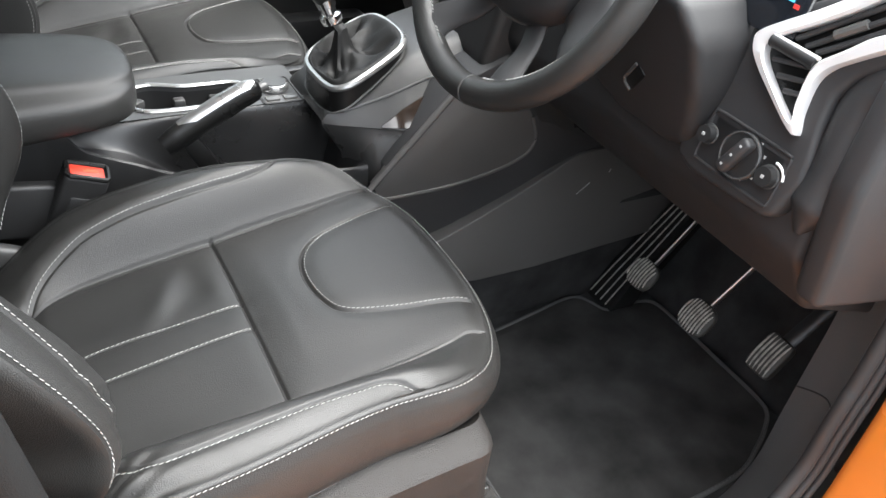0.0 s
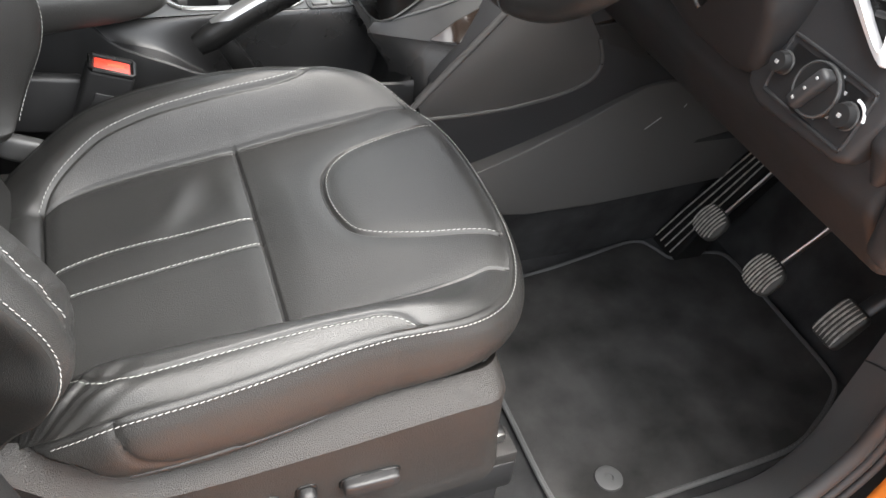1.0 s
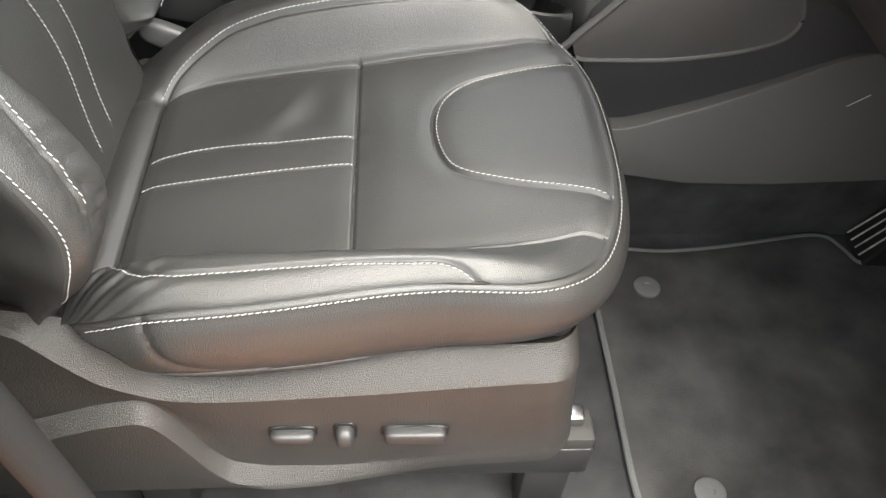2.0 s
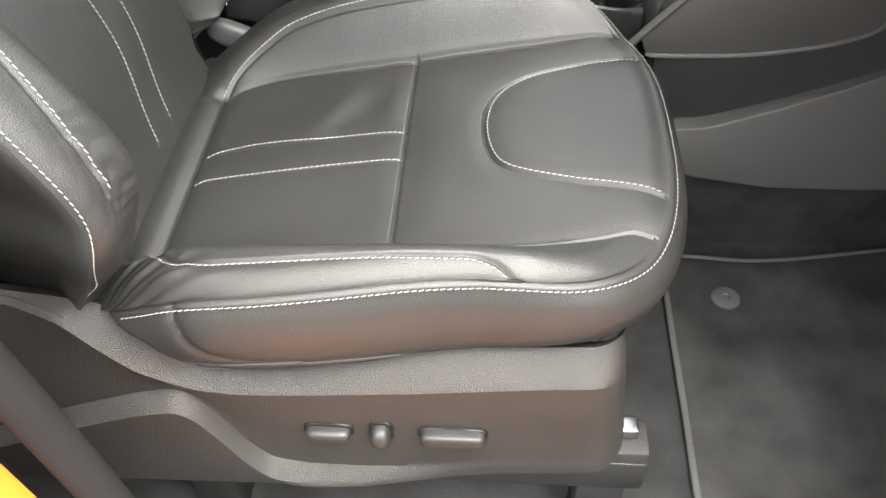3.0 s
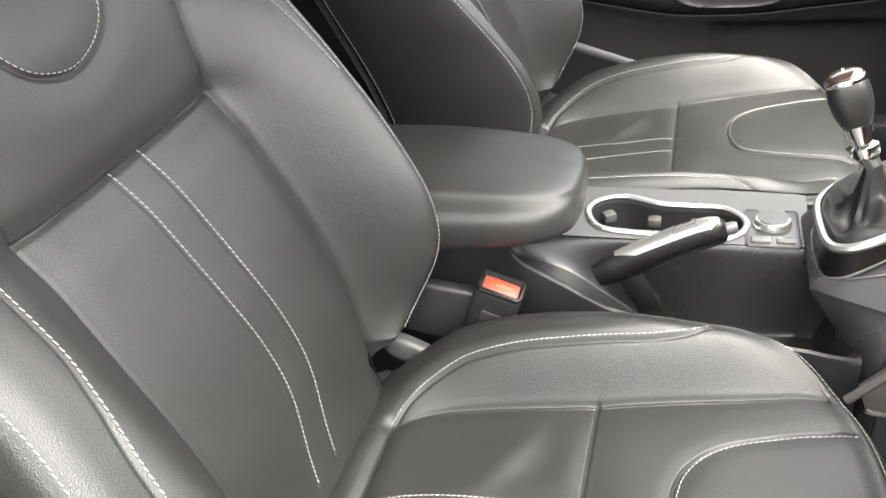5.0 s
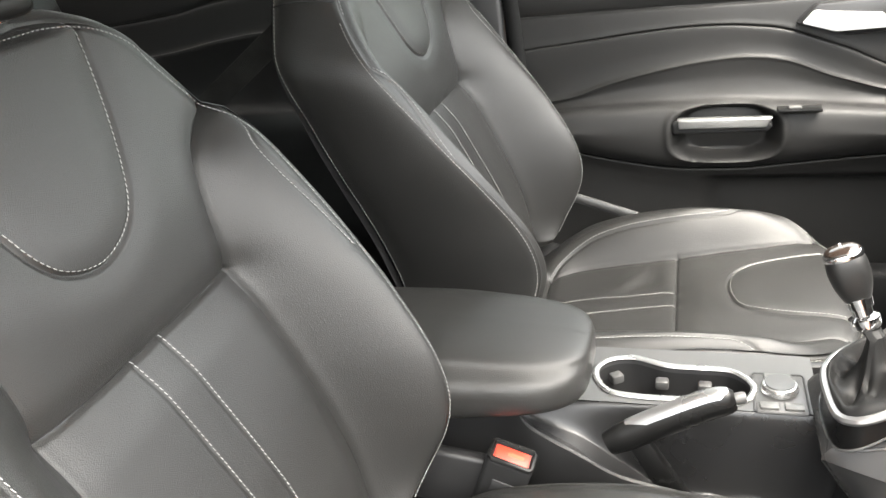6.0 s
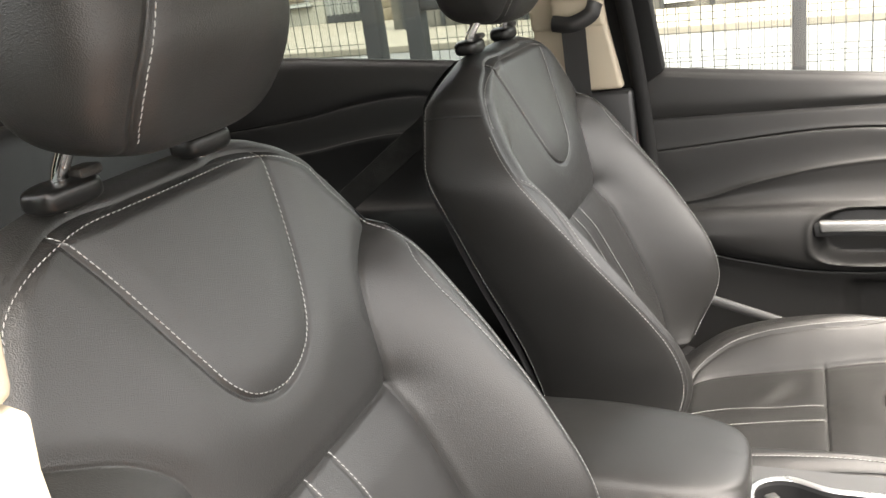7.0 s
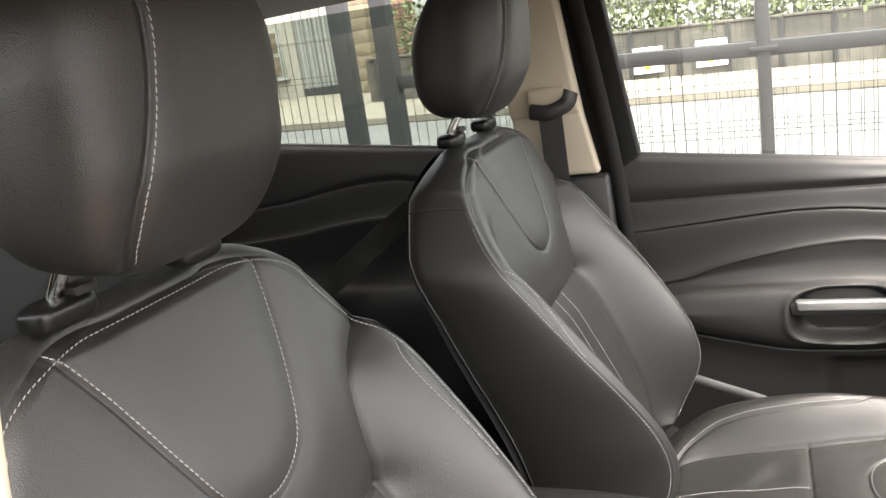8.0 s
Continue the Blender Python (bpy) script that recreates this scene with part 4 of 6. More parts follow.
def rear_door():
    door = tagged(thing("door_2", "black moulded rear door panel below the window", "car door"), kind="structure")
    xs = np.linspace(-1.25, -0.44, 90)[:, None]
    top = np.interp(xs, [-1.3, -0.97, -0.64, -0.44], [1.345, 1.325, 1.291, 1.27])
    rows = []
    for x, t in zip(xs[:, 0], top[:, 0]):
        c = float(eased(np.array([x]), [-1.3, -1.0, -0.86, -0.75, -0.66, -0.44], [1.10, 1.125, 1.147, 1.158, 1.15, 1.09])[0])
        prof = np.array([(t, 0.0), (t - 0.008, 0.008), (t - 0.03, 0.014), (c + 0.09, 0.018), (c + 0.075, 0.014), (c + 0.065, 0.018), (c + 0.01, 0.02), (c, 0.03), (c - 0.02, 0.028), (c - 0.08, 0.022), (1.02, 0.03), (1.0, 0.055), (0.95, 0.06), (0.90, 0.05), (0.88, 0.02), (0.5, 0.02)])
        rows.append([(x, 1.10 - q[1], q[0]) for q in smooth_line(prof, 5)])
    part("door_panel", grid(rows, flip=True), PLASTIC_DARK, door, "dark rear door panel")
    ledge = [[(x, 1.09 + q * 0.004, t + h) for q, h in ((2.5, 0.0), (3.2, 0.004), (6, 0.004), (7, -0.05))] for x, t in zip(xs[:, 0], top[:, 0])]
    part("window_ledge", grid(ledge), PLASTIC, door)
    part("outer_skin", box((-0.85, 1.17, 0.85), (0.85, 0.03, 0.8), 0.01), ORANGE, door)
    pane = part("window_pane", prism([(-1.25, 1.3), (-0.45, 1.24), (-0.45, 1.58), (-1.15, 1.58)], "y", 1.112, 1.116), TINTED, door, "tinted rear window")
    settle(door, (-0.85, 1.1, 0.45))


rear_door()


def pillar(y, s, label):
    """A centre pillar with its cream upper trim, the dark lower trim and the belt; s is the side that faces into the car."""
    p = thing("pillar_trim", label, "pillar trim")
    if s > 0:
        part("upper_trim", prism([(-0.425, 1.225), (-0.252, 1.225), (-0.254, 1.315), (-0.250, 1.34), (-0.262, 1.343), (-0.43, 1.343)], "y", -0.272, -0.312, 0.003, 2), CREAM, p, "cream upper pillar trim")
        part("upper_cap", prism([(-0.43, 1.345), (-0.254, 1.345), (-0.247, 1.383), (-0.239, 1.42), (-0.232, 1.6), (-0.45, 1.6)], "y", -0.272, -0.312, 0.006, 3), CREAM, p)
    else:
        part("upper_trim", prism([(-0.425, 1.225), (-0.276, 1.225), (-0.298, 1.335), (-0.330, 1.6), (-0.45, 1.6), (-0.43, 1.335)], "y", y, y - s * 0.03, 0.008, 3), CREAM, p, "cream upper pillar trim")
        part("upper_cap", prism([(-0.43, 1.338), (-0.3015, 1.338), (-0.334, 1.602), (-0.452, 1.602)], "y", y + s * 0.006, y - s * 0.02, 0.006, 3), CREAM, p)
    part("lower_trim", prism([(-0.46, 0.45), (-0.24, 0.45), (-0.262, 1.222), (-0.44, 1.222)], "y", y - s * 0.002, y - s * 0.035, 0.008, 3), PLASTIC_DARK, p, "dark lower pillar trim")
    if s > 0:
        part("door_seal", tube(smooth_line([(-0.172, -0.338, 0.55), (-0.189, -0.338, 0.72), (-0.205, -0.338, 0.86), (-0.222, -0.336, 0.96), (-0.252, -0.325, 1.15), (-0.262, -0.318, 1.25), (-0.262, -0.31, 1.5)]), 0.015, 12), MATT, p, "black rubber door seal")
        part("outer_pillar", prism([(-0.45, 0.4), (-0.19, 0.4), (-0.205, 0.7), (-0.23, 0.88), (-0.28, 1.2), (-0.31, 1.6), (-0.44, 1.6)], "y", y - s * 0.022, y - s * 0.1, 0.01), ORANGE, p, "orange painted outer pillar")
    else:
        part("door_seal", tube(smooth_line([(-0.225, y - s * 0.03, 0.5), (-0.238, y - s * 0.03, 1.0), (-0.255, y - s * 0.03, 1.25), (-0.305, y - s * 0.03, 1.59)]), 0.014, 10), MATT, p, "black rubber door seal")
        part("outer_pillar", prism([(-0.45, 0.4), (-0.235, 0.4), (-0.26, 1.2), (-0.31, 1.6), (-0.44, 1.6)], "y", y - s * 0.045, y - s * 0.1, 0.01), MATT, p)
    if s > 0:   # the belt on this side is out of sight
        settle(p, (-0.3, y, 0.45))
        return p
    b = part("belt_slider", box((-0.352, y + s * 0.018, 1.375), (0.072, 0.024, 0.032), 0.009, 3), CREAM, p, "cream belt height slider")
    part("belt_loop", tube(smooth_line([(-0.383, y + s * 0.03, 1.352), (-0.35, y + s * 0.036, 1.348), (-0.318, y + s * 0.03, 1.36), (-0.308, y + s * 0.024, 1.38)]), 0.009, 10, flat=(1, 1.6)), PLASTIC_DARK, b, "black belt loop")
    w = 0.021
    belt = [[(-0.348 + e * w + 0.012 * f, y + s * 0.034 + o, 1.35 - f * 0.75) for e, o in ((-1, 0), (-1, 0.002), (1, 0.002), (1, 0))] for f in np.linspace(0, 1, 12)]
    part("seat_belt", grid(belt, close_v=True), WEBBING, p, "black seat belt webbing")
    settle(p, (-0.35, y, 0.45))
    return p


pillar(1.025, -1, "cream and black centre pillar trim with a seat belt")
pillar(-0.335, 1, "cream centre pillar trim at the open driver's doorway")

# ---- rear of the cabin ----
def rear_bench():
    b = thing("rear_bench", "black leather rear bench seat behind the front seats", "rear seat")
    part("bench_cushion", box((-0.78, 0.345, 0.70), (0.46, 1.24, 0.2), 0.05, 4), LEATHER, b)
    part("bench_back", box((-1.12, 0.345, 1.02), (0.16, 1.24, 0.62), 0.05, 4, Matrix.Rotation(radians(-14), 4, "Y")), LEATHER, b)
    part("bench_base", box((-0.8, 0.345, 0.51), (0.4, 1.2, 0.19), 0.01), PLASTIC_DARK, b)
    part("side_belt", box((-0.80, 0.93, 1.072), (0.46, 0.004, 0.045), 0.001, 1, Matrix.Rotation(radians(-35), 4, "Y")), MAT, b, "grey-black rear seat belt")
    settle(b, (-0.8, 0.345, 0.425))


rear_bench()
setting("wall_rear", box((-1.62, 0.345, 1.0), (0.04, 1.5, 1.25)), PLASTIC_DARK, "dark luggage space behind the rear bench", "tailgate")
setting("wall_rear_driver_side", prism([(-1.6, 0.4), (-0.46, 0.4), (-0.46, 1.24), (-1.6, 1.30)], "y", -0.42, -0.38), PLASTIC_DARK, "dark rear door on the driver's side", "car door")
setting("window_rear", prism([(-1.24, 1.28), (-0.46, 1.24), (-0.46, 1.58), (-1.13, 1.58)], "y", -0.402, -0.398), TINTED, "tinted rear side window", "car window")
setting("wall_quarter", prism([(-1.6, 1.28), (-1.24, 1.28), (-1.12, 1.6), (-1.6, 1.6)], "y", 1.07, 1.12), CREAM, "cream rear quarter trim", "pillar trim")
setting("wall_quarter_driver_side", prism([(-1.6, 1.28), (-1.24, 1.28), (-1.12, 1.6), (-1.6, 1.6)], "y", -0.42, -0.38), CREAM, "cream rear quarter trim", "pillar trim")

# ---- centre console ----
CY = 0.40


def console():
    c = thing("centre_console", "dark centre console with grey top, cup holders and armrest", "centre console")
    # tray beside the handbrake: a shallow scoop that falls to a deep floor, with rounded ends
    EX = [-0.5, -0.2, -0.150, -0.128, -0.107, -0.05, -0.004, 0.08, 0.15, 0.2, 0.225, 0.245]
    EY = [0.322, 0.326, 0.327, 0.324, 0.314, 0.297, 0.283, 0.272, 0.262, 0.254, 0.246, 0.238]
    EZ = [0.868, 0.862, 0.858, 0.852, 0.832, 0.813, 0.799, 0.790, 0.786, 0.786, 0.788, 0.794]
    xs = np.linspace(-0.150, 0.245, 150)[:, None]
    ey, ez = np.interp(xs, EX, EY), eased(xs, EX, EZ)
    deep = eased(xs, [-0.15, -0.128, -0.11, -0.08, -0.05, -0.01, 0.03, 0.08, 0.25], [0.857, 0.838, 0.824, 0.815, 0.803, 0.775, 0.748, 0.737, 0.735])
    t = np.linspace(0, 1, 56)[None, :]
    y = ey + (0.358 - ey) * t
    top = ez + (0.8405 - ez) * step(0.15, np.where(xs > 0.19, 0.5, 0.85), t)
    sunk = step(0.0, 0.016, y - ey) * step(0.0, 0.022, 0.358 - y) * step(0.245, 0.212, xs)
    part("tray", grid(np.stack([xs + 0 * t, y, top + (np.minimum(deep, top) - top) * sunk], -1)), SCOOP, c, "smooth black tray beside the handbrake")
    xw = np.linspace(-0.5, 0.245, 160)
    wy, wz = np.interp(xw, EX, EY), eased(xw, EX, EZ)
    rows = [[(x, a + o, b + h if b + h > 0.5 else 0.44) for o, h in ((0.003, -0.002), (0.0, 0.0), (-0.003, -0.002), (-0.0045, -0.008), (-0.006, -0.05), (-0.012, -0.4))] for x, a, b in zip(xw, wy, wz)]
    part("driver_side_wall", grid(rows), PLASTIC_DARK, c, "black console wall beside the driver's seat")
    # top plate with the opening for the cups
    ring = smooth_line([(-0.043, 0.415), (-0.03, 0.443), (0.0, 0.452), (0.04, 0.438), (0.075, 0.436), (0.115, 0.433), (0.138, 0.405), (0.128, 0.375), (0.10, 0.362), (0.06, 0.370), (0.02, 0.370), (-0.025, 0.378)], 8, True)
    n = len(ring)
    ang = np.arctan2(ring[:, 1] - 0.405, ring[:, 0] - 0.05)
    def rim(a):
        dx, dy = math.cos(a), math.sin(a)
        k = min(v for v in ((0.155 / dx if dx > 0 else -0.21 / dx if dx < 0 else 9), (0.070 / dy if dy > 0 else -0.047 / dy if dy < 0 else 9)) if v > 0)
        return (0.05 + dx * k, 0.405 + dy * k)
    outer = [rim(a) for a in ang]
    z0 = 0.842
    plate = [[(*o, z0) for o in outer], [(*p, z0) for p in ring], [(*p, z0 - 0.01) for p in ring]]
    part("top_plate", grid(plate, close_v=True), GREY, c, "satin grey console top plate")
    well = [[(*p, z0 - 0.008) for p in ring], [(0.05 + (p[0] - 0.05) * 0.95, 0.405 + (p[1] - 0.405) * 0.93, z0 - 0.065) for p in ring], [(0.05 + (p[0] - 0.05) * 0.2, 0.405 + (p[1] - 0.405) * 0.2, z0 - 0.068) for p in ring], [(0.05, 0.405, z0 - 0.068) for p in ring]]
    cup = part("cup_holder", grid(well, close_v=True), PLASTIC_DARK, c, "black cup holder well")
    part("cup_ring", tube([(p[0], p[1], z0 + 0.0015) for p in ring], 0.0039, 10, True, flat=(1.1, 0.6)), SILVER, c, "silver ring round the cup holders")
    for x, y, a in ((-0.02, 0.44, 0.6), (0.035, 0.433, 0.0), (0.085, 0.43, 0.0), (0.125, 0.40, 1.5)):
        part("cup_grip", box((x, y - 0.006, z0 - 0.018), (0.016, 0.014, 0.012), 0.003, 2, Matrix.Rotation(a, 4, "Z")), GREY, cup, "grey cup gripper")
    # passenger's side wall
    part("passenger_side_wall", prism([(-0.5, 0.44), (0.36, 0.44), (0.36, 0.85), (0.2, 0.838), (-0.1, 0.842), (-0.5, 0.86)], "y", 0.458, 0.474, 0.004), PLASTIC_DARK, c)
    # mode selector
    sel = part("selector_plate", box((0.165, 0.394, z0 - 0.001), (0.054, 0.074, 0.005), 0.004, 2), GREY, c, "satin grey selector plate")
    part("plate_joint", tube([(0.165 + a * 0.0285, 0.394 + b * 0.0385, z0 + 0.0006) for a, b in ((-1, -0.9), (-0.9, -1), (0.9, -1), (1, -0.9), (1, 0.9), (0.9, 1), (-0.9, 1), (-1, 0.9))], 0.0012, 6, True), RUBBER, sel, "dark joint round the plate")
    part("selector_knob", lathe([(0.0, 0.0), (0.0205, 0.0), (0.0205, 0.004), (0.0185, 0.0085), (0.016, 0.0095), (0.0, 0.0095)], (0.165, 0.398, z0 + 0.003)), SILVER, sel, "round silver-rimmed selector knob")
    part("knob_top", lathe([(0.0, 0.0), (0.0165, 0.0), (0.016, 0.001), (0.0, 0.0015)], (0.165, 0.398, z0 + 0.0125)), GREY, sel)
    for x in (0.152, 0.178):
        part("selector_button", box((x, 0.366, z0 + 0.0022), (0.02, 0.012, 0.005), 0.0015), SATIN, sel)
    part("selector_button", box((0.165, 0.425, z0 + 0.0022), (0.03, 0.01, 0.004), 0.0015), SATIN, sel)
    # armrest lid: a padded nose with a soft shoulder along its sides
    rows = []
    for u in np.concatenate([np.linspace(-0.47, -0.15, 24), -0.15 + 0.112 * np.sin(np.linspace(0, np.pi / 2, 34))[1:]]):
        q = min(max((u + 0.15) / 0.112, 0.0), 1.0)
        nose = max(1 - q ** 3.0, 0.0) ** (1 / 3.0)
        half = 0.110 * (0.10 + 0.90 * nose) * (1 - 0.10 * step(-0.25, -0.06, u))
        high = 0.953 - 0.008 * step(-0.22, -0.06, u) - 0.020 * (1 - nose)
        low = 0.873 + 0.012 * step(-0.30, -0.08, u) + 0.010 * (1 - nose)
        body = high - low
        loop = [(0.0, 1.0), (0.30, 0.99), (0.52, 0.965), (0.66, 0.93), (0.735, 0.885), (0.785, 0.81), (0.85, 0.745), (0.93, 0.67), (0.98, 0.56), (0.995, 0.40), (0.985, 0.22), (0.95, 0.08), (0.88, 0.015), (0.6, 0.0)]
        loop = [(a, b) for a, b in smooth_line(loop, 3)]
        loop = loop + [(-a, b) for a, b in loop[::-1]]
        rows.append([(u, 0.352 + half * a, low + body * b) for a, b in loop])
    rest = grid(rows, close_v=True)
    bmesh.ops.contextual_create(rest, geom=[e for e in rest.edges if e.is_boundary and all(v.co.x > -0.1 for v in e.verts)])
    bmesh.ops.recalc_face_normals(rest, faces=rest.faces)
    part("armrest", rest, LEATHER, c, "padded black armrest lid")
    part("armrest_base", box((-0.295, 0.402, 0.70), (0.29, 0.13, 0.34), 0.015), PLASTIC_DARK, c)
    # raised front part that carries the gear lever
    def slope(x, f):
        """The sloping flank between the plate's edge and the boot's frame."""
        low = np.array([x, np.interp(x, [0.195, 0.22, 0.295, 0.36, 0.62], [0.290, 0.275, 0.234, 0.222, 0.205]), np.interp(x, [0.2, 0.295, 0.62], [0.838, 0.842, 0.88])])
        high = np.array([x, np.interp(x, [0.2, 0.34, 0.62], [0.290, 0.296, 0.296]), np.interp(x, [0.196, 0.203, 0.23, 0.34, 0.62], [0.842, 0.852, 0.868, 0.929, 1.0])])
        return low + (high - low) * f
    rows = []
    for x in (0.196, 0.199, 0.203, 0.21, 0.22, 0.23, 0.245, 0.26, 0.28, 0.295, 0.31, 0.33, 0.36, 0.40, 0.46, 0.54, 0.62):
        a, b = slope(x, 0.0), slope(x, 1.0)
        foot = float(np.interp(x, [0.195, 0.215, 0.235, 0.26], [0.288, 0.264, 0.232, 0.219]))
        on = max(0.262 - x, 0.0) * 0.6   # the tray is longer below its rim
        rows.append([(x + on, foot, 0.60), (x + on, foot, 0.74), (x + on * 0.75, a[1] * 0.3 + foot * 0.7, 0.79), (x + on * 0.2, a[1] * 0.8 + foot * 0.2, a[2] - 0.014), (x, a[1] + 0.0012, a[2] - 0.0025), (x, a[1] + 0.0012, a[2] - 0.001), tuple(a), tuple(slope(x, 0.08)), tuple(slope(x, 0.3)), tuple(slope(x, 0.6)), tuple(slope(x, 0.64)), tuple(slope(x, 0.92)), (x, b[1] + 0.006, b[2] + 0.0005), (x, 0.36, b[2]), (x, 0.415, b[2]), (x, 0.424, b[2] - 0.002), (x, 0.428, b[2] - 0.008), (x, 0.430, 0.70)])
    part("gear_tower", grid(rows), FLANK, c, "charcoal front part of the console")
    part("trim_line", tube([tuple(slope(x, 0.62) + np.array([0, -0.001, 0.001])) for x in np.linspace(0.226, 0.60, 20)], 0.0016, 6), SATIN, c, "thin grey line along the flank")
    strip = [[tuple(slope(x, f) + np.array([0, -0.0022, 0.0016]) * h) for f, h in ((0.01, 0), (0.02, 1), (t * 0.5, 1), (t - 0.01, 1), (t, 0))] for x, t in ((0.268, 0.06), (0.28, 0.18), (0.30, 0.34), (0.33, 0.42), (0.37, 0.46), (0.42, 0.48), (0.48, 0.5), (0.56, 0.5))]
    part("gloss_strip", grid(strip), GLOSS, c, "gloss dark trim strip along the console")
    part("console_side", prism([(0.262, 0.61), (0.262, 0.799), (0.29, 0.832), (0.36, 0.912), (0.47, 0.955), (0.62, 0.95), (0.9, 0.85), (0.9, 0.61)], "y", 0.214, 0.30, 0.004), DASH, c, "charcoal side of the console")
    low_edge = smooth_line([(0.250, 0.755), (0.262, 0.752), (0.307, 0.752), (0.36, 0.754), (0.407, 0.760), (0.45, 0.769), (0.485, 0.782), (0.501, 0.797), (0.504, 0.818), (0.492, 0.85)], 6)
    part("side_panel", prism([tuple(p) for p in low_edge] + [(0.468, 0.885), (0.44, 0.91), (0.36, 0.906), (0.287, 0.828), (0.243, 0.775)], "y", 0.208, 0.222, 0.003, 2), CHARCOAL, c, "charcoal side panel of the console")
    part("panel_edge", tube([(x, 0.2085, z - 0.001) for x, z in low_edge], 0.0032, 8), CHARCOAL, c, "rounded lower edge of the panel")
    part("panel_ridge", tube([(0.232, 0.209, 0.764), (0.26, 0.209, 0.797), (0.31, 0.209, 0.853), (0.37, 0.212, 0.918)], 0.0045, 8), CHARCOAL, c, "ridge along the panel")
    top = smooth_line([(0.25, 0.655), (0.304, 0.661), (0.335, 0.664), (0.394, 0.683), (0.44, 0.700), (0.49, 0.720), (0.55, 0.747), (0.596, 0.765), (0.644, 0.769), (0.687, 0.759), (0.74, 0.735), (0.87, 0.68)], 5)
    knee = prism([tuple(p) for p in top] + [(0.87, 0.60), (0.53, 0.581), (0.421, 0.582), (0.329, 0.595), (0.25, 0.62)], "y", 0.207, 0.30, 0.006, 3)
    for v in knee.verts:   # it leans out towards the foot well
        v.co.y -= max(0.765 - v.co.z, 0) * 0.16 if v.co.y < 0.25 else 0.0
    part("tunnel_side", knee, CHARCOAL, c, "soft charcoal knee panel along the tunnel")
    hung = prism([(0.2, 0.42), (0.95, 0.42), (0.95, 0.70), (0.60, 0.66), (0.39, 0.66), (0.2, 0.66)], "y", 0.236, 0.30, 0.006)
    for v in hung.verts:   # it leans with the panel above it
        v.co.y -= max(v.co.z - 0.44, 0) * 0.20 if v.co.y < 0.27 else 0.0
    part("tunnel_carpet", hung, CARPET, c, "black carpet on the tunnel")
    for a, b in (((0.60, 0.700), (0.625, 0.716)), ((0.662, 0.728), (0.666, 0.733))):
        part("scuff", tube([(a[0], 0.205 - (0.765 - a[1]) * 0.16, a[1]), (b[0], 0.205 - (0.765 - b[1]) * 0.16, b[1])], 0.0007, 5), PALE, c, "pale scuff on the knee panel")
    settle(c, (0.0, CY, 0.425))


console()


